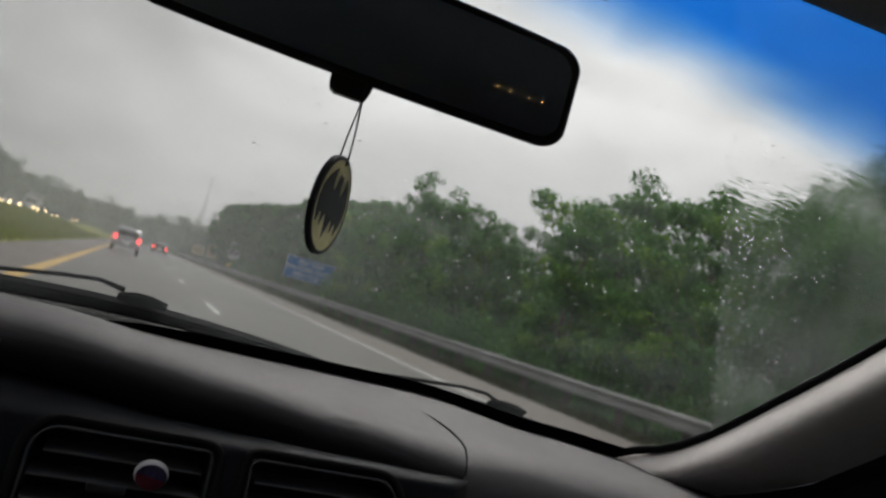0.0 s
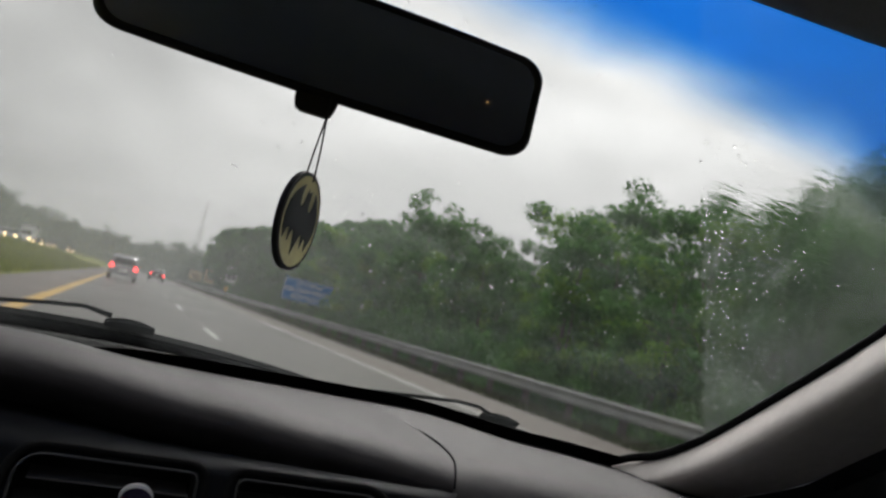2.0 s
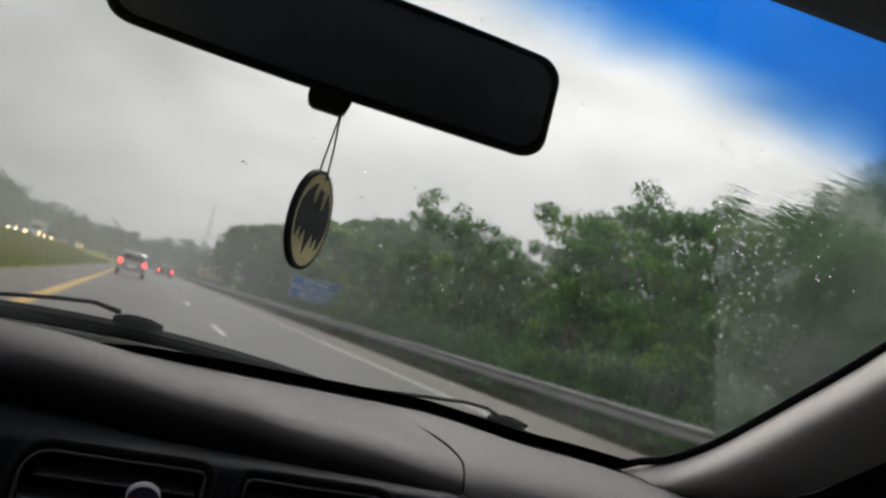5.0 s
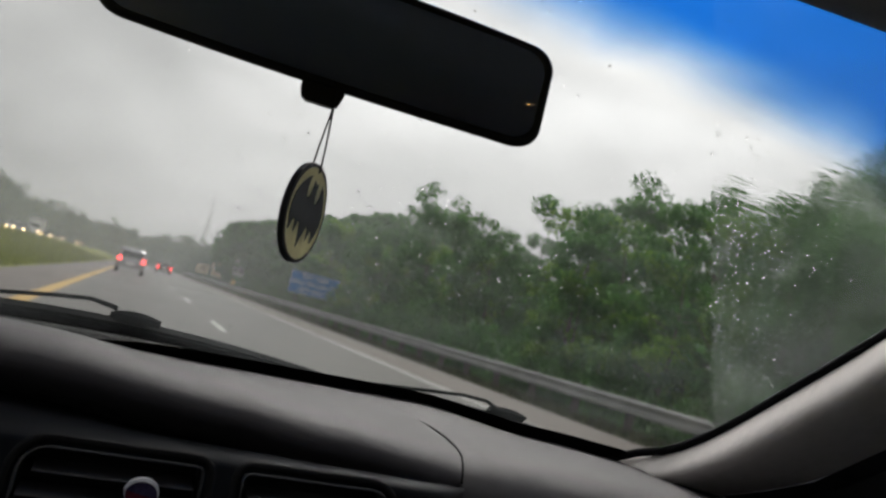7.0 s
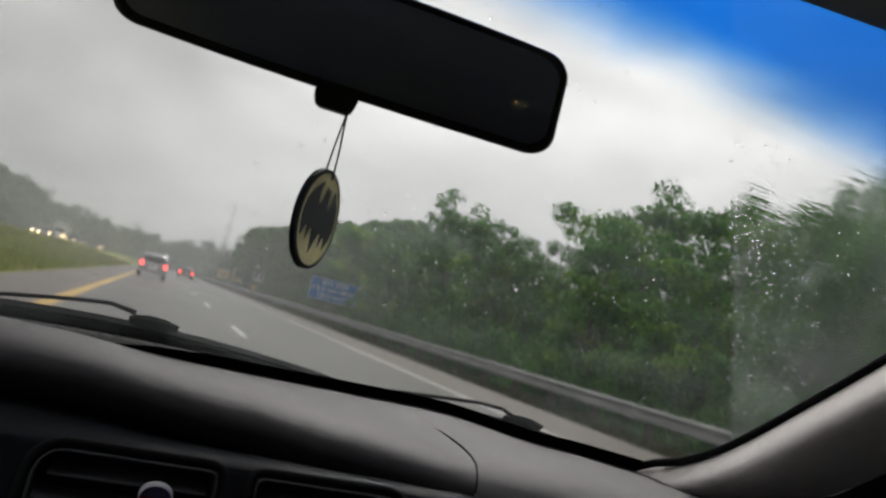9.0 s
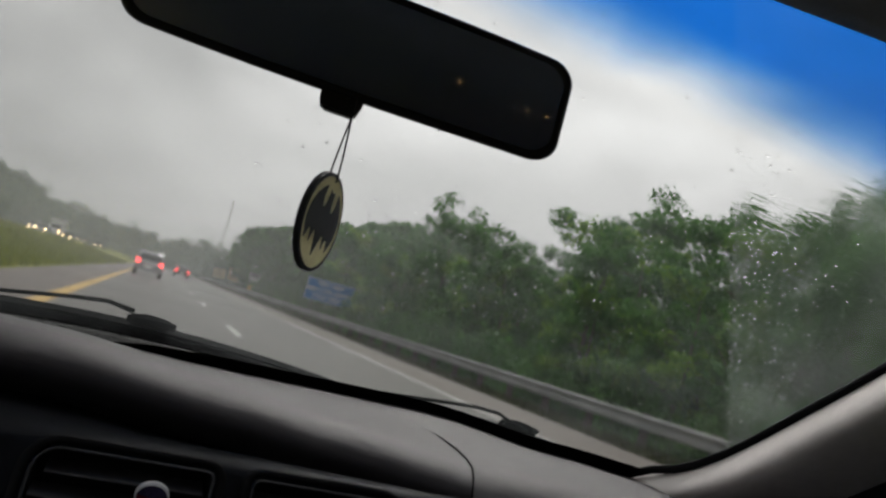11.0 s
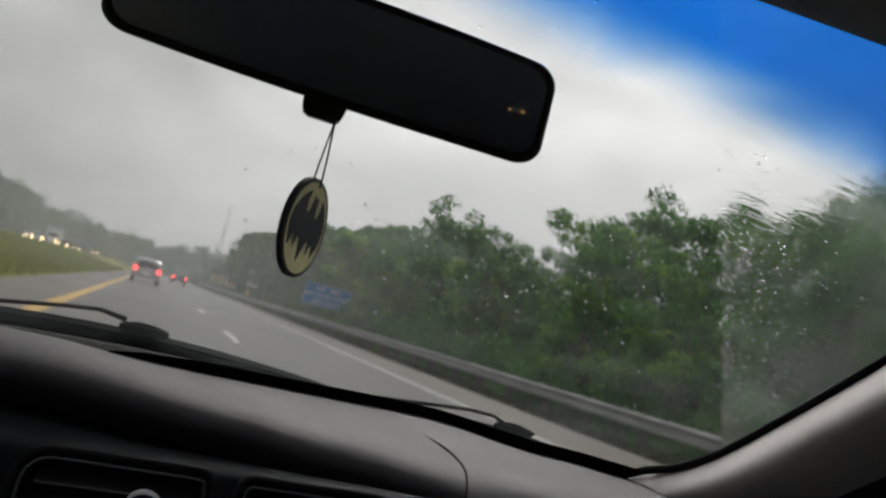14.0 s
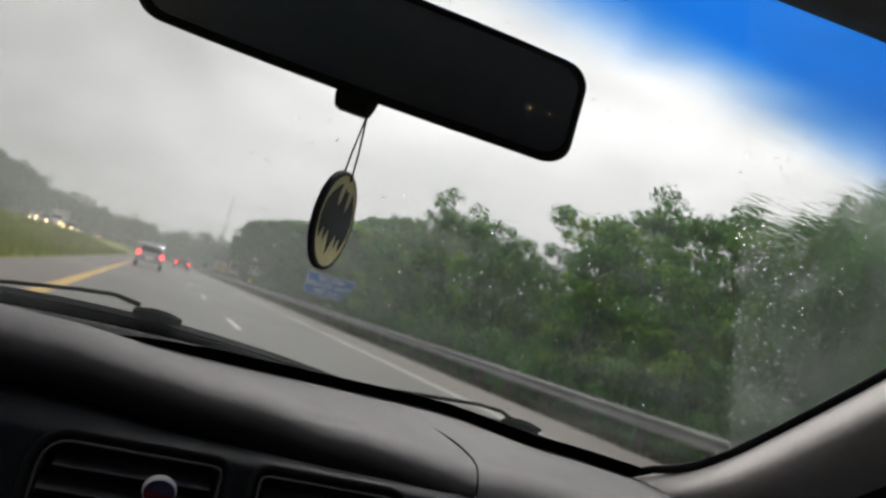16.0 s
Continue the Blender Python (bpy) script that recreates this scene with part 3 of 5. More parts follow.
for s, w_front, slant in ((1, 0.17, [(0.17, SILL)]), (-1, 0.14, [(0.48, 1.12), (0.66, SILL)])):
    lo, hi = sorted((CX + s * 0.80, CX + s * 0.84))
    name = "wall_right" if s > 0 else "wall_left"
    for outline in ([(-1.9, 0.972), (0.88, 0.972), (0.84, SILL), (-1.9, SILL)],
                    slant[-1:] + FRONT_POST + [(w_front, 1.44), (w_front, HEAD)] + slant[:-1],
                    [(-1.9, HEAD), (w_front, HEAD), (w_front, 1.44), (-1.9, 1.44)],
                    [(-1.9, SILL), (W_BACK, SILL), (W_BACK, HEAD), (-1.9, HEAD)]):
        bm = bmesh.new()
        prism(bm, outline, lo, hi, "x")
        tagged(obj(name, bm, M_liner), "plain dark cabin lining beside the side window", "cabin wall", kind="structure")
    bm = bmesh.new()
    prism(bm, [(W_BACK, SILL), (W_BACK, HEAD), (w_front, HEAD)] + slant, CX + s * 0.82 - 0.002, CX + s * 0.82 + 0.002, "x")
    tagged(obj("window_3" if s > 0 else "window_4", bm, M_side), "closed clear side window of the car", "side window", kind="structure").visible_shadow = False



# ---- dashboard ----
def front_line(x):
    z = lerp_table([(-0.6, 0.985), (-0.35, 1.000), (-0.1, 1.009), (0.1, 1.0005), (0.38, 1.003), (0.58, 0.983), (0.72, 0.974), (0.85, 0.968)], x)
    return screen_y(x, z) - 0.001, z


def lip(x):
    """Height of the rounded rear lip of the middle hood."""
    return lerp_table([(-0.5, 1.02), (-0.25, 1.022), (-0.068, 1.014), (0.1, 0.996), (0.2, 0.987), (0.316, 0.977), (0.4, 0.972)], x)


def hood_row(x):
    y, z = front_line(x)
    h = lip(x) + 0.004 + 0.006 * min(1, max(0, (0.31 - x) / 0.25)) - 0.004 * min(1, max(0, (0.05 - x) / 0.12))
    c = h + 0.0125
    return [(x, y + 0.03, z - 0.03), (x, y + 0.004, z - 0.006), (x, y - 0.006, z), (x, y - 0.05, z * 0.93 + c * 0.07), (x, 0.88, z * 0.62 + c * 0.38), (x, 0.84, z * 0.47 + c * 0.53), (x, 0.81, z * 0.36 + c * 0.64), (x, 0.785, z * 0.25 + c * 0.75), (x, 0.75, z * 0.12 + c * 0.88), (x, 0.706, c - 0.0010),
            (x, 0.676, h + 0.0090), (x, 0.660, h + 0.0035), (x, 0.650, h - 0.0030), (x, 0.645, h - 0.0105), (x, 0.645, h - 0.019), (x, 0.652, h - 0.030), (x, 0.69, h - 0.044)]


def seam_x(y):
    return 0.350 - (1.15 if y < 0.79 else 2.2) * (y - 0.79) ** 2


dashboard = thing("dashboard", "grained grey plastic dashboard under the windscreen", "dashboard")
bm = bmesh.new()
sections = []
for i in range(33):
    u = i / 32
    row = []
    for x, y, z in hood_row(0.0):
        end = seam_x(y)
        x = -0.62 + (end + 0.62) * u
        row.append(x)
    full = []
    for k, x in enumerate(row):
        full.append(hood_row(x)[k])
    # roll the end down into the seam groove
    if i == 32:
        full = [(p[0] + 0.0006, p[1], p[2] - 0.003 * min(1, max(0, (0.88 - p[1]) / 0.10))) for p in full]
    sections.append(full)
loft(bm, sections)
bmesh.ops.recalc_face_normals(bm, faces=bm.faces)
top_pad = part("top_pad", bm, M_dash, dashboard, "soft grey top pad with a rounded lip", smooth=True)


def pass_row(x):
    y, z = front_line(x)
    e = max(0, x - 0.35)
    c = lip(min(x, 0.33)) + 0.013 - 0.03 * e - 0.10 * e * e
    d = 0.10 * e
    return [(x, y + 0.03, z - 0.03), (x, y + 0.004, z - 0.006), (x, y - 0.006, z), (x, y - 0.05, z * 0.93 + c * 0.07), (x, 0.88, z * 0.62 + c * 0.38), (x, 0.84, z * 0.47 + c * 0.53), (x, 0.81, z * 0.36 + c * 0.64), (x, 0.78, z * 0.26 + c * 0.74), (x, 0.74, z * 0.13 + c * 0.87), (x, 0.70, c),
            (x, 0.676 - d, c - 0.005), (x, 0.656 - d, c - 0.016), (x, 0.643 - d, c - 0.034), (x, 0.632 - d, c - 0.070), (x, 0.608 - d, c - 0.18), (x, 0.61 - d, c - 0.26), (x, 0.62 - d, c - 0.34)]


bm = bmesh.new()
sections = []
ref = pass_row(0.34)
for i in range(25):
    u = i / 24
    full = []
    for k, p in enumerate(ref):
        x0 = seam_x(min(p[1], 1.1)) + 0.0035
        full.append(pass_row(x0 + (0.86 - x0) * u)[k])
    if i == 0:
        full = [(p[0] - (0.0008 if p[1] < 0.85 else 0.035), p[1], p[2] - (0.003 if p[1] < 0.80 else 0.0012)) for p in full]
    sections.append(full)
loft(bm, sections)
bmesh.ops.recalc_face_normals(bm, faces=bm.faces)
part("passenger_pad", bm, M_dash, dashboard, "grey passenger-side cover behind a curved seam", smooth=True)

# a thin groove along the front edge of the pads
bm = bmesh.new()
tube(bm, [(x, front_line(x)[0] - 0.014, front_line(x)[1] - 0.0002) for x in (-0.1 + 0.02 * k for k in range(21))], 0.0007, 5)
part("edge_groove", bm, M_black, dashboard, "thin dark groove")

# the seam's dark groove below both pads
bm = bmesh.new()
tube(bm, [(seam_x(p[1]) + 0.0015, p[1], p[2] - 0.0030) for p in hood_row(0.335)[5:14]], 0.0012, 6)
part("seam", bm, M_black, dashboard, "dark seam groove")

# the panel that carries the vents, under the lip
VENTS = ((-0.0305, 0.0955, 0.018, 0.006), (0.1265, 0.250, 0.006, 0.018))
V_TOP, V_LOW = 0.9575, 0.872


def panel_y(z):
    return 0.600 + (z - 0.92) * 0.27


bm = bmesh.new()
sections = []
xs = sorted([-0.40, -0.30, -0.20, -0.12, -0.07] + [v[k] + d for v in VENTS for k, d in ((0, 0), (1, 0))] + [0.04, 0.19, 0.115, 0.27, 0.285, 0.30, 0.315, 0.335])
for x in xs:
    r = 0.04 * max(0, (x - 0.285) / 0.05) ** 2
    sections.append([(x, 0.690, lip(x) - 0.034), (x, 0.660 + r, lip(x) - 0.0355), (x, 0.636 + r, lip(x) * 0.3 + 0.6715)] + [(x, panel_y(z) + r, z) for z in (0.9625, V_TOP, 0.92, V_LOW, 0.83, 0.76, 0.60)])
loft(bm, sections)
gone = []
for f in bm.faces:
    c = f.calc_center_median()
    if V_LOW < c.z < V_TOP and any(v[0] < c.x < v[1] for v in VENTS):
        gone.append(f)
bmesh.ops.delete(bm, geom=gone, context="FACES")
bmesh.ops.recalc_face_normals(bm, faces=bm.faces)
part("vent_panel", bm, M_panel, dashboard, "dark blue-grey panel round the air vents", smooth=True)


def vent(x0, x1, corner_l, corner_r):
    """An air vent in the panel: dark recess, raised rim, slats, a thumb tab."""
    top, low = V_TOP, V_LOW
    w, h, cx, cz = x1 - x0, top - low, (x0 + x1) / 2, (top + low) / 2

    def outline(grow, n=7):
        pts = []
        for k, (sx, sz) in enumerate(((1, 1), (-1, 1), (-1, -1), (1, -1))):
            r = (corner_r if sx > 0 else corner_l) if sz > 0 else 0.008
            r = max(0.002, r + grow)
            for i in range(n + 1):
                a = math.pi / 2 * (k + i / n)
                pts.append((cx + sx * (w / 2 + grow - r) + r * math.cos(a), cz + sz * (h / 2 + grow - r) + r * math.sin(a)))
        return pts

    def on(u, v, back):
        return (u, panel_y(v) + back - 0.001, v)

    bm = bmesh.new()
    loft(bm, [[on(u, v, b) for u, v in outline(g)] for g, b in ((0.0095, 0.0005), (0.0085, -0.0012), (0.004, -0.0008), (0.0025, 0.003), (0.0015, 0.006))], close=True)
    bmesh.ops.recalc_face_normals(bm, faces=bm.faces)
    v = part("air_vent", bm, M_vent, dashboard, "black slatted air vent", smooth=True)
    bm = bmesh.new()
    loft(bm, [[on(u, v_, b) for u, v_ in outline(g)] for g, b in ((0.0016, 0.006), (0.0012, -0.0008), (0.0005, -0.0020), (-0.0006, -0.0016), (-0.0012, 0.004), (-0.0012, 0.03))], close=True)
    bmesh.ops.recalc_face_normals(bm, faces=bm.faces)
    part("rim", bm, M_ventrim, v, smooth=True)
    bm = bmesh.new()
    ring = [bm.verts.new(on(u, v_, 0.03)) for u, v_ in outline(-0.002)]
    bm.faces.new(ring)
    part("recess", bm, M_vent, v)
    for k in range(5):
        z = top - 0.0165 - 0.0165 * k
        bm = bmesh.new()
        cut_l = corner_l * 0.35 if k == 0 else 0
        a, b = x0 + 0.003 + cut_l, x1 - 0.003 - (corner_r * 0.3 if k == 0 else 0)
        prism(bm, [(-0.001, -0.0009), (-0.001, 0.0), (0.001, 0.0003), (0.022, 0.0036), (0.022, 0.0026), (0.002, -0.0010)], a, b, "x")
        for vert in bm.verts:
            vert.co = Vector(on(vert.co.x, z + vert.co.z, 0.002 + vert.co.y))
        part("slat", bm, M_slat, v)
    return v


vent_a, vent_b = (vent(*v) for v in VENTS)
bm = bmesh.new()
box(bm, (0.013, 0.592, 0.9235 - 0.004), (0.040, 0.612, 0.9235 + 0.003), 0.002)
part("thumb_tab", bm, M_ventrim, vent_a, "worn grey thumb tab")

# a round clip-on badge on the vent slats
clip_badge = thing("vent_clip", "round white-rimmed red and violet clip on the vent slats", "vent clip", at=(0.0545, 0.5985, 0.9365), rz=0)
for name, r0, r1, y0, y1, mat in (("rim", 0.0, 0.0118, 0.0, 0.004, M_badge_white), ):
    bm = bmesh.new()
    prism(bm, [(0.0122 * math.cos(a), 0.0102 * math.sin(a)) for a in (2 * math.pi * k / 28 for k in range(28))], -0.003, 0.004, "y")
    bmesh.ops.bevel(bm, geom=[e for e in bm.edges if all(abs(v.co.y + 0.003) < 1e-6 for v in e.verts)], offset=0.0014, segments=2, affect="EDGES")
    part(name, bm, mat, clip_badge, smooth=False)
for name, a0, a1, mat in (("upper_gel", -0.25, math.pi - 0.25, M_badge_blue), ("lower_gel", math.pi - 0.25, 2 * math.pi - 0.25, M_badge_red)):
    bm = bmesh.new()
    prism(bm, [(0.0112 * math.cos(a), 0.0090 * math.sin(a) - 0.0008) for a in (a0 + (a1 - a0) * k / 16 for k in range(17))], -0.0045, -0.0029, "y")
    part(name, bm, mat, clip_badge)
bm = bmesh.new()
box(bm, (-0.003, 0.003, -0.004), (0.003, 0.018, 0.002), 0.0008)
part("clip_tongue", bm, M_vent, clip_badge)


# ---- rear-view mirror ----
mirror = thing("rearview_mirror", "black rear-view mirror with dimmed glass above the dashboard", "rear-view mirror", at=(0.0818, 0.395, 1.2400), rz=-10.2)
mirror.rotation_euler = (radians(4.2), radians(3.1), radians(-10.2))
MW, MH = 0.2460, 0.0650
PRISM = math.tan(radians(6.1))


def dense(pts, step=0.012):
    out = []
    for (a, b), (c, d) in zip(pts, pts[1:] + pts[:1]):
        m = max(1, int(math.hypot(c - a, d - b) / step))
        out += [(a + (c - a) * i / m, b + (d - b) * i / m) for i in range(m)]
    return out


def taper(u, v):
    """Lower at its ends, with one end cut a little aslant."""
    k, slant = abs(u) / (MW / 2), max(0, u / (MW / 2)) ** 3
    low = 1 - 0.03 * slant if v > 0 else 0.945 + 0.055 * slant
    return (u + slant * (0.0004 - 0.04 * v), v * (1 - 0.09 * k * k) * low)


ring0 = dense(rounded(MW, MH, 0.0145, 8))
bm = bmesh.new()
rows = []
for scale_u, scale_v, y in ((0.955, 0.84, 0.0), (0.962, 0.862, -0.0025), (0.985, 0.95, -0.0025), (1.0, 1.0, 0.001), (0.995, 0.985, 0.005), (0.97, 0.90, 0.012), (0.88, 0.66, 0.024), (0.6, 0.4, 0.036)):
    rows.append([(*[c * s for c, s in zip(taper(u, v), (scale_u, scale_v))][:1], y, taper(u, v)[1] * scale_v) for u, v in ring0])
loft(bm, rows, close=True)
bm.verts.ensure_lookup_table()
bm.faces.new(bm.verts[-len(ring0):])
bmesh.ops.recalc_face_normals(bm, faces=bm.faces)
part("housing", bm, M_housing, mirror, "black plastic shell", smooth=True)
bm = bmesh.new()
bm.faces.new([bm.verts.new((taper(u, v)[0] * 0.962, -0.0008, taper(u, v)[1] * 0.862)) for u, v in ring0])
part("mirror_glass", bm, M_mirror, mirror, "dimmed mirror glass")
# the prismatic front face, tilted against the silvering, gives the faint second image
bm = bmesh.new()
bm.faces.new([bm.verts.new((taper(u, v)[0] * 0.955, -0.0012 - (taper(u, v)[1] * 0.85 + MH / 2) * PRISM, taper(u, v)[1] * 0.85)) for u, v in ring0])
part("prism_face", bm, M_prism, mirror, "clear front face of the glass")
bm = bmesh.new()
prism(bm, [(-0.0112, 0.004), (0.0128, 0.004), (0.0120, -0.005), (0.0096, -0.0128), (-0.0092, -0.0128), (-0.0114, -0.009), (-0.0118, -0.004)], -0.004, 0.006, "y")
bmesh.ops.bevel(bm, geom=list(bm.edges), offset=0.0012, segments=2, affect="EDGES")
lever = part("dimming_lever", bm, M_housing, mirror, "small black dimming tab")
lever.location = (0.0015, 0.004, -0.027)
bm = bmesh.new()
tube(bm, [(-0.01, 0.03, 0.0), (-0.012, 0.055, 0.035), (-0.018, 0.062, 0.098)], [0.012, 0.009, 0.012], 10)
part("stalk", bm, M_housing, mirror, smooth=True)

# ---- hanging air freshener ----
fresh = thing("air_freshener", "oval black and cream card air freshener hanging on a string", "air freshener", at=(0.0886, 0.3905, 1.1955), rz=63)
fresh.rotation_euler = (radians(3), radians(-2), radians(63))
FA, FB = 0.0345, 0.0268


def oval(a, b, n=40, cz=-0.056):
    return [(a * math.cos(2 * math.pi * k / n), cz + b * math.sin(2 * math.pi * k / n)) for k in range(n)]


# a black rim round a pale card core that lets light through
bm = bmesh.new()
rim_out, rim_in = oval(FA, FB), oval(FA - 0.0022, FB - 0.0020)
loft(bm, [[(u, w, v) for u, v in ring] for ring, w in ((rim_in, -0.0019), (rim_out, -0.0014), (rim_out, 0.0014), (rim_in, 0.0019), (rim_in, -0.0019))], close=True)
bmesh.ops.recalc_face_normals(bm, faces=bm.faces)
part("card_edge", bm, M_ink, fresh, "black card edge")
bm = bmesh.new()
prism(bm, oval(FA - 0.0021, FB - 0.0019), -0.0014, 0.0014, "y")
face = part("card_face", bm, M_cream, fresh, "cream printed face")
# a plain dark shape across the middle, with blunt prongs of cream left above and below
up = [(-0.99, -0.06), (-0.96, 0.24), (-0.80, 0.52), (-0.56, 0.76), (-0.40, 0.86), (-0.42, 0.56), (-0.34, 0.36), (-0.24, 0.32), (-0.16, 0.48), (-0.11, 0.84), (0.0, 0.74), (0.11, 0.84), (0.16, 0.48), (0.24, 0.32), (0.34, 0.36), (0.42, 0.56), (0.40, 0.86), (0.56, 0.76), (0.80, 0.52), (0.96, 0.24), (0.99, -0.06)]
dn = [(0.93, -0.28), (0.74, -0.60), (0.65, -0.34), (0.53, -0.29), (0.43, -0.60), (0.33, -0.29), (0.22, -0.31), (0.11, -0.55), (0.0, -0.86), (-0.11, -0.55), (-0.22, -0.31), (-0.33, -0.29), (-0.43, -0.60), (-0.53, -0.29), (-0.65, -0.34), (-0.74, -0.60), (-0.93, -0.28)]
half, hb = FA - 0.0040, FB - 0.0034
for s in (-1, 1):
    bm = bmesh.new()
    prism(bm, [((u * 0.93 + 0.16 * v * -s) * half, -0.056 + (v * 0.92 - 0.10 * u * -s) * hb) for u, v in up + dn], *sorted((s * 0.0014, s * 0.0017)), "y")
    part("dark_print", bm, M_ink, face)
for s in (-1, 1):
    bm = bmesh.new()
    tube(bm, [(0, 0, 0.014), (s * 0.001, s * 0.0006, 0.0), (s * 0.004, s * 0.0030, -0.018), (s * 0.003, s * 0.0032, -0.0285), (0.0, s * 0.0024, -0.0335)], 0.00055, 6)
    part("string", bm, M_string, fresh)


# ---- wipers at rest along the bottom of the glass ----
def wiper(label, blade_pts, arm_pts, clip_at, group="windscreen wipers"):
    w = thing("windscreen_wiper", label, "wiper", group)

    def on_glass(x, y, lift):
        y += 0.031
        return Vector((x, y + 0.003 + lift * 0.54, screen_at(x, y) + 0.006 * 0.84 + lift * 0.84))
    bm = bmesh.new()
    n = len(blade_pts)
    rows = []
    for i, (x, y) in enumerate(blade_pts):
        k = i / (n - 1)
        t = 0.45 + 0.75 * math.sin(math.pi * min(1, max(0, k)))
        rows.append([on_glass(x, y - 0.008 * t, 0.008), on_glass(x, y - 0.004 * t, 0.014 + 0.004 * t), on_glass(x, y + 0.010 * t, 0.014 + 0.004 * t), on_glass(x, y + 0.013 * t, 0.008)])
    loft(bm, rows, close=True)
    bm.verts.ensure_lookup_table()
    bm.faces.new(bm.verts[:4]), bm.faces.new(bm.verts[-4:])
    bmesh.ops.recalc_face_normals(bm, faces=bm.faces)
    blade = part("blade_frame", bm, M_wiper, w, "slim black blade carrier")
    bm = bmesh.new()
    rows = [[on_glass(x, y - 0.001, 0.0005), on_glass(x, y + 0.001, 0.0005), on_glass(x, y + 0.004, 0.011), on_glass(x, y - 0.004, 0.011)] for x, y in blade_pts]
    loft(bm, rows, close=True)
    bmesh.ops.recalc_face_normals(bm, faces=bm.faces)
    part("rubber_blade", bm, M_black, blade)
    bm = bmesh.new()
    tube(bm, [on_glass(x, y, l) for x, y, l in arm_pts], [0.0026] * (len(arm_pts) - 1) + [0.0034], 8)
    part("arm", bm, M_wiper, w, "thin black wiper arm", smooth=True)
    bm = bmesh.new()
    cx, cy = clip_at
    rows = []
    for dx, hw, hh in ((-0.026, 0.004, 0.003), (-0.018, 0.007, 0.0045), (-0.004, 0.008, 0.0065), (0.014, 0.008, 0.0055), (0.032, 0.006, 0.002)):
        dy = dx * (blade_pts[-1][1] - blade_pts[0][1]) / (blade_pts[-1][0] - blade_pts[0][0])
        rows.append([on_glass(cx + dx, cy + dy - hw, 0.012), on_glass(cx + dx, cy + dy - hw, 0.012 + hh), on_glass(cx + dx, cy + dy + hw, 0.012 + hh), on_glass(cx + dx, cy + dy + hw, 0.012)])
    loft(bm, rows, close=True)
    bm.verts.ensure_lookup_table()
    bm.faces.new(bm.verts[:4]), bm.faces.new(bm.verts[-4:])
    bmesh.ops.recalc_face_normals(bm, faces=bm.faces)
    part("blade_clip", bm, M_black, w, "blocky black blade clip")
    return w


def run(a, b, n, sag=0.0):
    return [(a[0] + (b[0] - a[0]) * i / n, a[1] + (b[1] - a[1]) * i / n + sag * math.sin(math.pi * i / n)) for i in range(n + 1)]


wiper("long black wiper resting on the driver's side of the glass", run((-0.36, 0.945), (0.285, 0.987), 14, -0.007),
      [(-0.60, 0.980, 0.008), (-0.40, 0.960, 0.02), (-0.14, 0.945, 0.022), (-0.07, 0.938, 0.023), (-0.03, 0.935, 0.023), (0.0, 0.943, 0.021)], (0.020, 0.948))
wiper("black wiper resting on the passenger side of the glass", run((0.285, 1.006), (0.692, 0.952), 12, -0.010),
      [(0.20, 1.006, 0.008), (0.30, 0.986, 0.014), (0.40, 0.965, 0.018), (0.465, 0.946, 0.019), (0.500, 0.940, 0.018), (0.518, 0.945, 0.016)], (0.534, 0.948))

# wet cowl between the glass and the bonnet
bm = bmesh.new()
sections = []
for i in range(25):
    x = CX + 0.72 * (i / 12 - 1)
    y = screen_y(x, 0.965)
    e = 0.035 * (abs(x - CX) / 0.72) ** 2.5 - 0.021 * lerp_table([(-0.45, 0), (-0.2, 1), (0.0, 1), (0.16, 0)], x)
    sections.append([(x, y + 0.006, 0.940), (x, y + 0.008, 0.972 - e), (x, y + 0.03, 0.985 - e), (x, y + 0.07, 0.992 - e), (x, y + 0.11, 0.989 - e), (x, y + 0.15, 0.965 - e), (x, y + 0.15, 0.88), (x, y + 0.006, 0.88)])
loft(bm, sections, close=True)
bmesh.ops.recalc_face_normals(bm, faces=bm.faces)
tagged(obj("trim", bm, M_cowl, smooth=True), "wet black cowl panel below the windscreen", "cowl", kind="structure")

# black printed border along the bottom of the glass
bm = bmesh.new()
sections = []
for i in range(33):
    x = CX + 0.60 * (i / 16 - 1)
    z = lerp_table([(-0.6, 0.975), (-0.2, 0.982), (-0.08, 0.989), (0.02, 1.000), (0.10, 1.003), (0.15, 1.003), (0.38, 1.005), (0.58, 0.987), (0.75, 0.978)], x)
    sections.append([(x, screen_y(x, zz) - 0.0015, zz) for zz in (0.962, (0.962 + z) / 2, z + lerp_table([(-0.3, 0.004), (-0.06, 0.005), (0.04, 0.012), (0.16, 0.013)], x))])
loft(bm, sections)
ob = tagged(obj("trim", bm, M_black, smooth=True), "black printed border along the foot of the glass", "glass border", kind="structure")

# ---- rain on the glass ----
rng = np.random.default_rng(5)


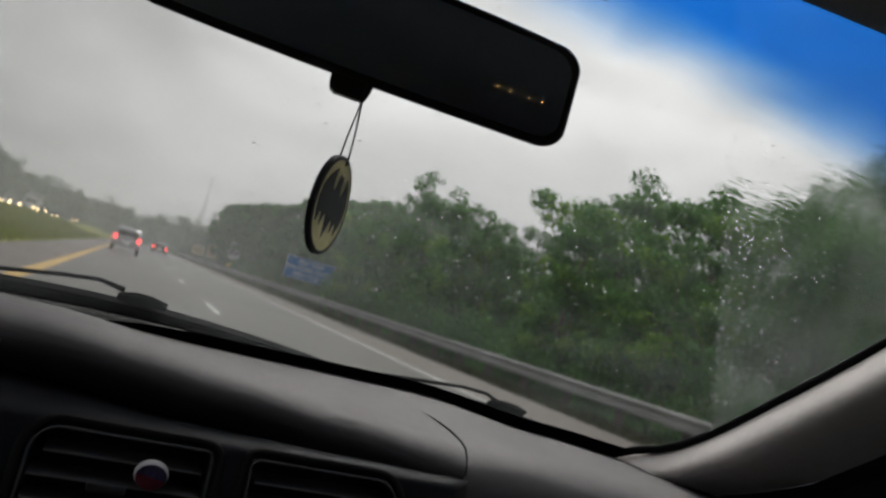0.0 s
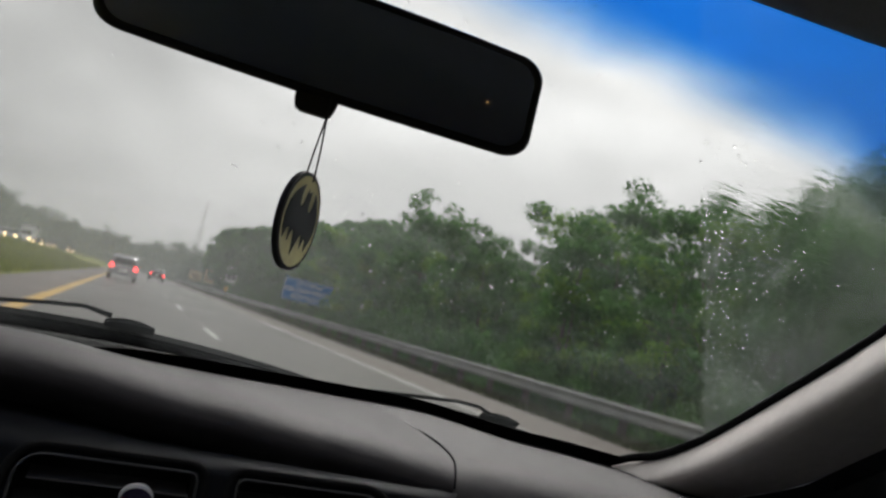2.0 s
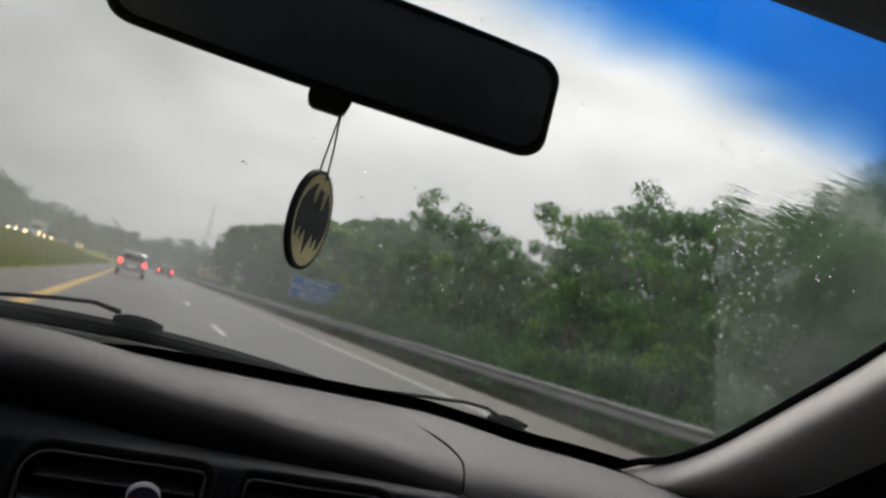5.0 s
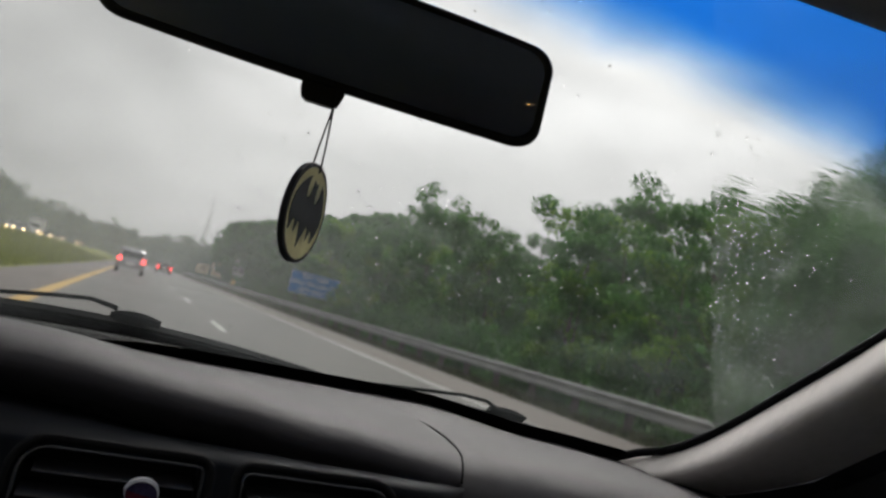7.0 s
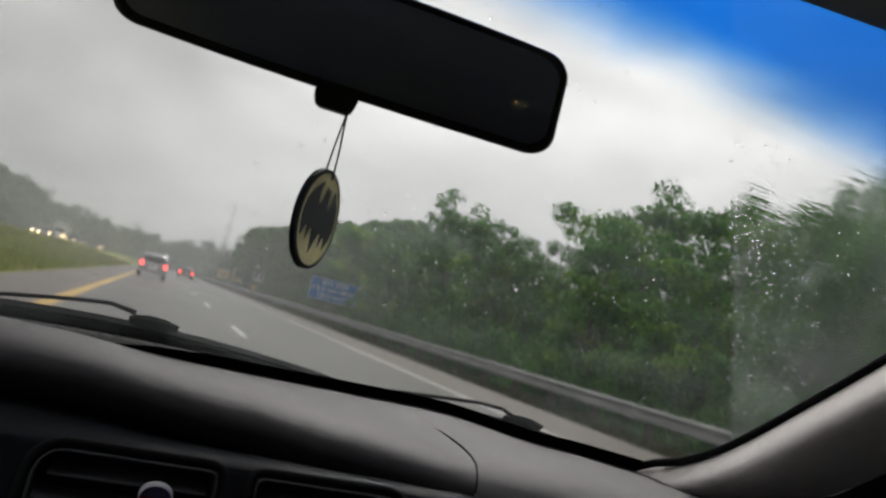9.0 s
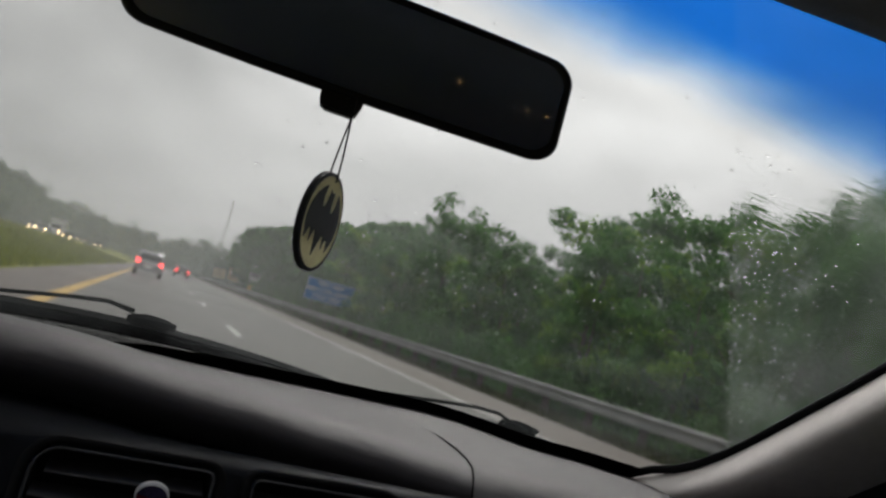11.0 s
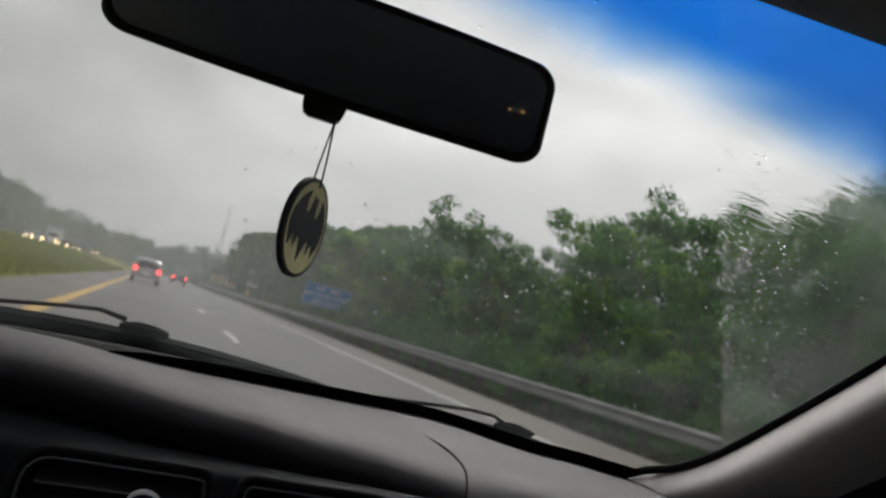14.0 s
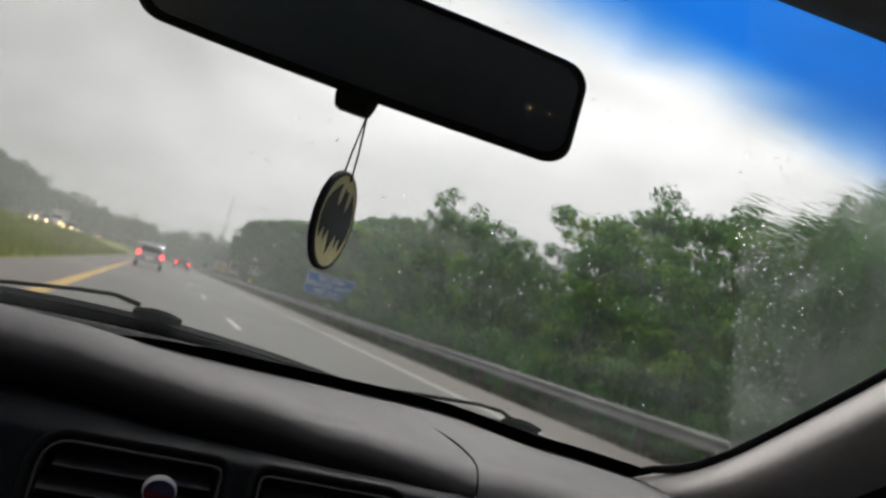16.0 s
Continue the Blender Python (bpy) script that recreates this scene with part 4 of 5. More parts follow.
def drops(name, label, count, place, size):
    verts, faces = [], []
    made = 0
    while made < count:
        x, y = place()
        z = screen_at(x, y)
        if not (0.985 < z < 1.375) or abs(x - CX) > edge_x(z) - CX - 0.01:
            continue
        made += 1
        r = size()
        n = 7
        base = len(verts)
        stretch, wide, wob = 1 + 0.5 * rng.random(), 1 + 1.1 * rng.random() ** 2, 0.65 + 0.7 * rng.random(n)
        nv = Vector((0.34 * (x - CX), 0.54, 0.84)).normalized()
        ua = nv.cross(Vector((1, 0, 0))).normalized()
        ub = nv.cross(ua)
        c = Vector((x, y + 0.006 * 0.54, z + 0.006 * 0.84)) + nv * 0.0002
        for ring, (rad, hgt) in enumerate(((1.0, 0.0), (0.88, 0.42), (0.50, 0.70))):
            for k in range(n):
                a = 2 * math.pi * k / n
                p = c + (ua * math.cos(a) * stretch + ub * math.sin(a) * wide) * (r * rad * wob[k]) + nv * (r * hgt)
                verts.append(tuple(p))
        verts.append(tuple(c + nv * (r * 0.80)))
        for ring in range(2):
            for k in range(n):
                a, b = base + ring * n + k, base + ring * n + (k + 1) % n
                faces.append((a, b, b + n, a + n))
        for k in range(n):
            faces.append((base + 2 * n + k, base + 2 * n + (k + 1) % n, base + 3 * n))
        faces.append(tuple(base + k for k in range(n))[::-1])
    ob = mesh_from(name, verts, faces, M_drop, smooth=True)
    ob.visible_shadow = False
    return tagged(ob, label, "raindrops", kind="stuff")


def wiped_side():
    """The strip that the passenger blade does not reach."""
    y = 0.56 + 0.22 * rng.random() if rng.random() < 0.9 else 0.50 + 0.08 * rng.random()
    return 1.05 * y - 0.108 + abs(rng.normal(0, 0.075)), y


def anywhere():
    return -0.5 + 1.3 * rng.random(), 0.42 + 0.56 * rng.random()


def middle():
    return rng.normal(0.28, 0.18), rng.normal(0.72, 0.09)


drops("raindrops", "dense raindrops on the unwiped side of the glass", 1250, wiped_side, lambda: 0.0003 + 0.0008 * rng.random() ** 3.5)
drops("raindrops", "fine scattered raindrops over the windscreen", 130, anywhere, lambda: 0.0003 + 0.0006 * rng.random() ** 3)
drops("raindrops", "scattered raindrops in the middle of the windscreen", 560, middle, lambda: 0.00035 + 0.0009 * rng.random() ** 2.6)
drops("raindrops", "fine raindrops on the blue shade band", 90, lambda: (rng.normal(0.33, 0.12), rng.normal(0.475, 0.03)), lambda: 0.0004 + 0.0006 * rng.random() ** 2)

# water beads lying on the cowl
verts, faces = [], []
for k in range(760):
    x = CX + 0.5 * rng.random() - 0.42
    e = 0.035 * (abs(x - CX) / 0.72) ** 2.5 - 0.021 * lerp_table([(-0.45, 0), (-0.2, 1), (0.0, 1), (0.16, 0)], x)
    u = rng.random()
    y, z = screen_y(x, 0.965) + 0.03 + 0.08 * u, 0.985 - e + (0.007 * u / 0.5 if u < 0.5 else 0.007 - 0.003 * (u - 0.5) / 0.5)
    r = 0.0008 + 0.0022 * rng.random() ** 2
    base = len(verts)
    for rad, hgt in ((1.0, -0.1), (0.8, 0.4), (0.4, 0.62)):
        verts += [(x + r * rad * math.cos(6.283 * i / 6), y + r * rad * math.sin(6.283 * i / 6), z + r * hgt) for i in range(6)]
    for ring in range(2):
        faces += [(base + ring * 6 + i, base + ring * 6 + (i + 1) % 6, base + ring * 6 + 6 + (i + 1) % 6, base + ring * 6 + 6 + i) for i in range(6)]
    faces.append(tuple(base + 12 + i for i in range(6)))
tagged(mesh_from("water_beads", verts, faces, M_drop, smooth=True), "water beads lying on the black cowl", "water drops", kind="stuff")

for o in [o for o in scene.objects if o not in outdoors and o.parent is None]:
    o.matrix_basis = CAR @ o.matrix_basis

# ---- guard rail ----
guard_rail = thing("guard_rail", "galvanised steel W-beam guard rail along the shoulder", "guard rail", at=(8.95, 0, 0))
W_BEAM = [(0.02, 0.66), (-0.03, 0.655), (-0.06, 0.625), (-0.055, 0.59), (0.0, 0.545), (0.01, 0.52), (0.0, 0.495), (-0.055, 0.45), (-0.06, 0.415), (-0.03, 0.385), (0.02, 0.38)]
bm = bmesh.new()
outline = W_BEAM + [(x + 0.006, z) for x, z in reversed(W_BEAM)]
prism(bm, outline, 0.0, 3.83, "y")
beam0 = part("beam", bm, M_steel, guard_rail)
bm = bmesh.new()
prism(bm, [(0.07, -0.05), (0.22, -0.05), (0.22, -0.04), (0.15, -0.04), (0.15, 0.04), (0.22, 0.04), (0.22, 0.05), (0.07, 0.05), (0.07, 0.04), (0.14, 0.04), (0.14, -0.04), (0.07, -0.04)], -0.6, 0.68, "z")
post0 = part("post", bm, M_post, guard_rail)
bm = bmesh.new()
box(bm, (0.01, -0.06, 0.40), (0.08, 0.06, 0.66), 0.006)
block0 = part("spacer_block", bm, M_post, guard_rail)
for k in range(44):
    y = -6 + 3.81 * k
    for src, yy in ((beam0, y), (post0, y + 0.95), (post0, y + 2.86), (block0, y + 0.95), (block0, y + 2.86)):
        if k == 0 and src.location.y == 0.0:
            src.location.y = yy
            continue
        o = new(src.name.split(".")[0], src.data)
        o.parent, o.location = guard_rail, (0, yy, 0)


# ---- trees ----
def limb(bm, a, b, r0, r1, rnd, n=6, bend=0.12):
    a, b = Vector(a), Vector(b)
    pts, k = [], 5
    off = Vector((rnd.uniform(-1, 1), rnd.uniform(-1, 1), rnd.uniform(-0.3, 0.6))) * (b - a).length * bend
    for i in range(k + 1):
        u = i / k
        pts.append(a.lerp(b, u) + off * math.sin(math.pi * u))
    tube(bm, pts, [r0 + (r1 - r0) * i / k for i in range(k + 1)], n)
    return pts


def leaf_cloud(centres, per, size, rng, flat=0.6):
    """Small folded leaves round clump centres (x, y, z, radius)."""
    total = sum(max(3, int(per * c[3] ** 2)) for c in centres)
    cs = np.concatenate([np.repeat([c], max(3, int(per * c[3] ** 2)), axis=0) for c in centres])
    d = rng.normal(size=(total, 3))
    d /= np.linalg.norm(d, axis=1)[:, None]
    rad = cs[:, 3] * rng.random(total) ** 0.42
    p = cs[:, :3] + d * rad[:, None] * np.array([1, 1, flat + 0.2])
    a = rng.normal(size=(total, 3))
    a[:, 2] *= 0.6
    a /= np.linalg.norm(a, axis=1)[:, None]
    b = np.cross(a, rng.normal(size=(total, 3)))
    b /= np.linalg.norm(b, axis=1)[:, None]
    c = np.cross(a, b)
    turned = -np.sign((c * d).sum(1) + 1e-9)[:, None]
    b, c = b * turned, c * turned
    s = (size * (0.6 + 0.8 * rng.random(total)))[:, None]
    v = np.empty((total, 4, 3))
    v[:, 0], v[:, 2] = p - a * s, p + a * s
    v[:, 1], v[:, 3] = p + b * s * 0.45 + c * s * 0.18, p - b * s * 0.45 + c * s * 0.18
    f = np.arange(total * 4).reshape(total, 4)
    # the light falls on the clump's round form more than on single leaves
    soft = 0.75 * d - 0.45 * c + np.array([0, 0, 0.12])
    soft /= np.linalg.norm(soft, axis=1)[:, None]
    return v.reshape(-1, 3), f, np.repeat(soft, 4, axis=0)


def leaf_mesh(name, v, f, normals, mats):
    me = bpy.data.meshes.new(name)
    me.from_pydata(v.tolist(), [], f.tolist())
    me.shade_smooth()
    me.normals_split_custom_set_from_vertices(normals.tolist())
    for m in mats:
        me.materials.append(m)
    return me


def foliage(name, centres, per, size, rng, mats, parent):
    v, f, nv = leaf_cloud(centres, per, size, rng)
    # broad shaded leaves deep inside the clumps close the crown
    w, g, nw = leaf_cloud([(x, y, z, r * 0.82) for x, y, z, r in centres], 95, size * 2.6, rng)
    v, f = np.concatenate([v, w]), np.concatenate([f, g + len(v)])
    me = leaf_mesh(name, v, f, np.concatenate([nv, nw]), mats)
    if len(mats) > 1:
        # one material for whole clumps
        idx = (np.floor(np.sin(v[::4, 0] * 1.7 + v[::4, 2] * 2.3) + 1.0)).astype(int).clip(0, len(mats) - 1)
        me.polygons.foreach_set("material_index", idx.astype(np.int32))
    ob = new(name, me)
    ob.parent = parent
    return ob


def broadleaf(seed, height, spread, mats, per=330, size=0.060, bare=0.22, label="", open_crown=0.0):
    """A broad-leaved tree: tapered trunk, limbs, a crown of many leafy clumps with gaps."""
    rnd = random.Random(seed)
    rng = np.random.default_rng(seed)
    t = thing("tree", label, "tree", "roadside trees")
    bm = bmesh.new()
    lean = Vector((rnd.uniform(-0.4, 0.4), rnd.uniform(-0.4, 0.4), 0))
    r = 0.028 * height * 0.55
    main = limb(bm, (0, 0, -0.4), lean + Vector((0, 0, height * 0.86)), r, r * 0.15, rnd, 8, 0.05)
    clumps = []
    levels = int(9 + height * 1.3)
    for i in range(levels):
        u = bare + (1 - bare) * (i + rnd.random()) / levels
        base = Vector(main[0]).lerp(Vector(main[-1]), min(1, u / 0.9))
        a = rnd.uniform(0, 2 * math.pi)
        shape = math.sin(math.pi * min(1, max(0.02, (u - bare * 0.6) / (1.12 - bare * 0.6)))) ** 0.65
        reach = spread * shape * rnd.uniform(0.55, 1.12)
        tip = base + Vector((math.cos(a) * reach, math.sin(a) * reach, rnd.uniform(0.02, 0.22) * height * 0.5))
        tip.z = min(tip.z, height)
        pts = limb(bm, base, tip, r * 0.4 * (1.1 - u), 0.012, rnd, 5, 0.15)
        for k in range(rnd.randint(3, 5)):
            q = Vector(pts[-1 - min(k // 2, 3)]) + Vector((rnd.gauss(0, 0.5), rnd.gauss(0, 0.5), rnd.gauss(0.05, 0.35))) * (0.25 + 0.12 * spread)
            if rnd.random() < open_crown:
                continue
            clumps.append((q.x, q.y, q.z, rnd.uniform(0.38, 0.85) * (0.55 + 0.14 * spread)))
    part("trunk", bm, M_bark, t, smooth=True)
    foliage("crown", clumps, per, size, rng, mats, t)
    return t


def shrub(seed, height, spread, mats, per=300, size=0.052, label=""):
    rnd = random.Random(seed)
    rng = np.random.default_rng(seed)
    t = thing("shrub", label, "shrub", "roadside shrubs")
    bm = bmesh.new()
    clumps = []
    for i in range(12):
        a, reach = rnd.uniform(0, 6.28), spread * rnd.uniform(0.2, 1.0)
        tip = (math.cos(a) * reach, math.sin(a) * reach, height * rnd.uniform(0.35, 1.0) * (1.1 - 0.35 * reach / spread))
        pts = limb(bm, (math.cos(a) * 0.15, math.sin(a) * 0.15, -0.3), tip, 0.025, 0.008, rnd, 4, 0.15)
        for k in (5, 4, 3, 2):
            p = pts[k]
            clumps.append((p.x + rnd.gauss(0, 0.2), p.y + rnd.gauss(0, 0.2), p.z + rnd.gauss(0, 0.12), rnd.uniform(0.35, 0.62)))
    part("stems", bm, M_bark, t)
    foliage("leaves", clumps, per, size, rng, mats, t)
    return t


D, Mi, Fr, Gy = M_leaf
protos = [broadleaf(11, 8.5, 2.6, [D, Mi], label="dense dark green roadside tree in full leaf"),
          broadleaf(12, 7.2, 2.3, [Mi, Fr], label="fresh green roadside tree in full leaf"),
          broadleaf(13, 10.5, 3.0, [D, Gy], label="tall dark green roadside tree in full leaf"),
          broadleaf(14, 9.5, 2.2, [Gy, Mi], per=300, open_crown=0.15, bare=0.25, label="open-crowned grey-green tree with gaps in its leaves"),
          broadleaf(15, 6.2, 2.1, [Fr, Mi], label="young bright green tree beside the road")]
for far_label, far_seed, far_h, far_s, far_m in (("dense dark green tree further along the road", 16, 8.5, 2.6, [D, Mi]), ("green broad-leaved tree further along the road", 17, 7.6, 2.5, [Mi, Gy])):
    protos.append(broadleaf(far_seed, far_h, far_s, far_m, per=75, size=0.125, label=far_label))
shrubs = [shrub(21, 2.6, 1.5, [D, Mi], label="dense green shrub behind the guard rail"),
          shrub(22, 3.3, 1.7, [Mi, D], label="tall green shrub behind the guard rail"),
          shrub(23, 1.9, 1.3, [D, Mi], label="low dark green shrub behind the guard rail")]
HEIGHTS = {0: 8.5, 1: 7.2, 2: 10.5, 3: 9.5, 4: 6.2, 5: 8.5, 6: 7.6}


def tall(y):
    """How high the roadside wood stands along the road."""
    return lerp_table([(0, 6.8), (13, 6.8), (17, 7.0), (22, 6.3), (27, 6.3), (34, 7.3), (45, 7.7), (62, 8.2), (90, 9.0), (140, 10.5), (230, 11)], y)


rt = random.Random(77)
placed = set()


def plant(kind, x, y, want):
    src = protos[kind]
    s = want / HEIGHTS[kind]
    m = pose(x, y, ground_z(x) - 0.05, 0, 0, rt.uniform(0, 360)) @ Matrix.Diagonal((s * rt.uniform(0.9, 1.15), s * rt.uniform(0.9, 1.15), s, 1))
    if kind not in placed:
        placed.add(kind)
        src.matrix_basis = m
        return
    o = copy_thing(src, pose(0, 0, 0))
    o.matrix_basis = m


for x0, gap, y0, y1, drop in ((13.2, 3.3, 4, 120, 0.0), (16.8, 4.0, 6, 150, 0.9), (21.0, 4.2, 8, 190, 1.6)):
    y = y0
    while y < y1:
        want = (tall(y * 13.5 / x0) * (x0 + 5.0) / 18.5) * rt.uniform(0.74, 1.10)
        plant(rt.choice((0, 0, 1, 2, 3, 4, 1)) if y < 55 else rt.choice((5, 6, 5)), x0 + rt.uniform(-0.9, 0.9), y, want)
        y += gap * rt.uniform(0.75, 1.25) * (1 if y < 70 else 1.5)
# young bright trees at the edge of the wood
for x, y, want in ((11.6, 15.0, 4.4), (11.9, 19.6, 4.0), (12.0, 27.5, 4.8), (11.7, 40.0, 4.6)):
    plant(4, x, y, want)
plant(2, 22.4, 22.2, 7.2)
sh_placed = set()
y = 4.0
while y < 95:
    for x0 in (10.8, 12.1):
        if x0 < 11 and y > 38:
            continue
        k = rt.choice((0, 0, 1, 2))
        s = rt.uniform(0.75, 1.15) * (0.72 if x0 < 11 else 1.0)
        m = pose(x0 + rt.uniform(-0.4, 0.4), y + rt.uniform(-0.5, 0.5), ground_z(x0) - 0.05, 0, 0, rt.uniform(0, 360)) @ Matrix.Diagonal((s, s, s, 1))
        if k not in sh_placed:
            sh_placed.add(k)
            shrubs[k].matrix_basis = m
        else:
            o = copy_thing(shrubs[k], pose(0, 0, 0))
            o.matrix_basis = m
    y += 1.9 * (1 if y < 45 else 1.7)


# ---- far woods: uncounted crowns on the slopes and along the horizon ----
def far_wood(name, label, seed, spots, per, size):
    rng = np.random.default_rng(seed)
    cl = []
    for x, y, z, h, w in spots:
        for k in range(14):
            u = rng.random()
            cl.append((x + rng.normal(0, w * 0.42), y + rng.normal(0, w * 0.4), z + h * (0.15 + 0.85 * u), w * (0.30 + 0.2 * rng.random()) * (1.15 - 0.5 * u)))
    v, f, nv = leaf_cloud(cl, per, size, rng, 0.8)
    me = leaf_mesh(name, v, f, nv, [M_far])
    return tagged(new(name, me), label, "woods", kind="stuff")


rf = random.Random(5)
spots = []
for k in range(230):  # across the end of the road
    x = rf.uniform(-130, 160)
    y = rf.uniform(250, 340)
    spots.append((x, y, ground_z(x) - 1, rf.uniform(7.5, 12), rf.uniform(4, 7)))
for k in range(120):  # the ridge behind
    x = rf.uniform(-170, 190)
    y = rf.uniform(370, 430)
    spots.append((x, y, ground_z(x) + 1 + 5 * math.sin(x * 0.021 + 0.6) ** 2, rf.uniform(8, 12), rf.uniform(6, 10)))
slope = []
for k in range(120):  # the wooded slope beyond the opposite carriageway
    y = rf.uniform(70, 330)
    x = -rf.uniform(31, 62)
    slope.append((x, y, ground_z(x) - 1, rf.uniform(7, 11), rf.uniform(3.5, 6)))
for k in range(70):  # right-hand wood running on to the bend
    y = rf.uniform(115, 270)
    x = rf.uniform(13, 40)
    spots.append((x, y, ground_z(x) - 1, rf.uniform(8, 12.5), rf.uniform(3.5, 5.5)))
far_wood("far_woods", "wooded slopes closing the far end of the road, leaves coloured pale for haze", 31, spots, 9.0, 0.52)
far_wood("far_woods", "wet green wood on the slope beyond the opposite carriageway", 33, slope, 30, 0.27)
back = []
for k in range(60):
    y, x = rf.uniform(2, 60), rf.uniform(22, 34)
    back.append((x, y, ground_z(x) - 1, rf.uniform(4.8, 7.0), rf.uniform(3, 4.5)))
for k in range(110):  # wood behind the roadside row
    y, x = rf.uniform(4, 140), rf.uniform(24, 44)
    back.append((x, y, ground_z(x) - 1, rf.uniform(6, 9), rf.uniform(3, 5)))
rngb = np.random.default_rng(32)
cl = []
for x, y, z, h, w in back:
    for k in range(10):
        u = rngb.random()
        cl.append((x + rngb.normal(0, w * 0.4), y + rngb.normal(0, w * 0.4), z + h * (0.1 + 0.9 * u), w * 0.36))
v, f, nv = leaf_cloud(cl, 34, 0.2, rngb, 0.8)
me = leaf_mesh("background_woods", v, f, nv, [M_leaf[0]])
tagged(new("background_woods", me), "dark wood behind the roadside trees", "woods", kind="stuff")


# ---- upright sheets added in place of rain mist over the road, thicker with distance ----
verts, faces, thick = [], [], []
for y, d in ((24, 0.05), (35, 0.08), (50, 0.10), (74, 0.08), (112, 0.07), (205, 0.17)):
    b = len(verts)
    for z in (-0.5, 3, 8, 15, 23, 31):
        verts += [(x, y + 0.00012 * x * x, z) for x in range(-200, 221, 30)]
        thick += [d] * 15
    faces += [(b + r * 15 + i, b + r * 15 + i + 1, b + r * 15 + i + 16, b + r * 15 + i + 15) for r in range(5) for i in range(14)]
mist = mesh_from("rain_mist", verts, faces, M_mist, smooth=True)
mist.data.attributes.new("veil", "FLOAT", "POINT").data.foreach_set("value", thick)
tagged(mist, "upright see-through sheets standing in for rain mist over the wet road", "rain mist", kind="stuff")


# ---- grass ----
def grass(name, label, seed, count, spread, tall_, mat):
    rng = np.random.default_rng(seed)
    x, y = spread(rng, count)
    z = np.array([ground_z(a) for a in x])
    h = tall_ * (0.5 + rng.random(count))
    a = rng.random(count) * 6.28
    w = 0.012 + 0.01 * rng.random(count)
    lx, ly = rng.normal(0, 0.35, count) * h, rng.normal(0, 0.35, count) * h
    v = np.empty((count, 3, 3))
    v[:, 0] = np.stack([x - np.cos(a) * w, y - np.sin(a) * w, z - 0.02], 1)
    v[:, 1] = np.stack([x + np.cos(a) * w, y + np.sin(a) * w, z - 0.02], 1)
    v[:, 2] = np.stack([x + lx, y + ly, z + h], 1)
    me = bpy.data.meshes.new(name)
    me.from_pydata(v.reshape(-1, 3).tolist(), [], np.arange(count * 3).reshape(count, 3).tolist())
    me.materials.append(mat)
    return tagged(new(name, me), label, "grass", kind="stuff")


grass("grass", "rough dull brown-green grass on the verge by the guard rail", 41, 45000, lambda r, n: (8.4 + 3.4 * r.random(n) ** 0.8, 4 + 66 * r.random(n) ** 1.6), 0.2, M_dryblade)
grass("grass", "yellow-green grass on the median bank", 42, 60000, lambda r, n: (-3.5 - 8.5 * r.random(n), 14 + 110 * r.random(n) ** 1.4), 0.25, M_blade)

# mown slope of the median
bm = bmesh.new()
loft(bm, [[(x, y, ground_z(x) + 0.012) for x in (-12.5, -11.7, -11, -10, -9, -8, -7, -6, -5, -4.2, -3.34)] for y in range(-40, 321, 20)])
bmesh.ops.recalc_face_normals(bm, faces=bm.faces)
tagged(obj("ground", bm, M_grass, smooth=True), "yellow-green mown grass median bank", "grass bank", kind="structure")


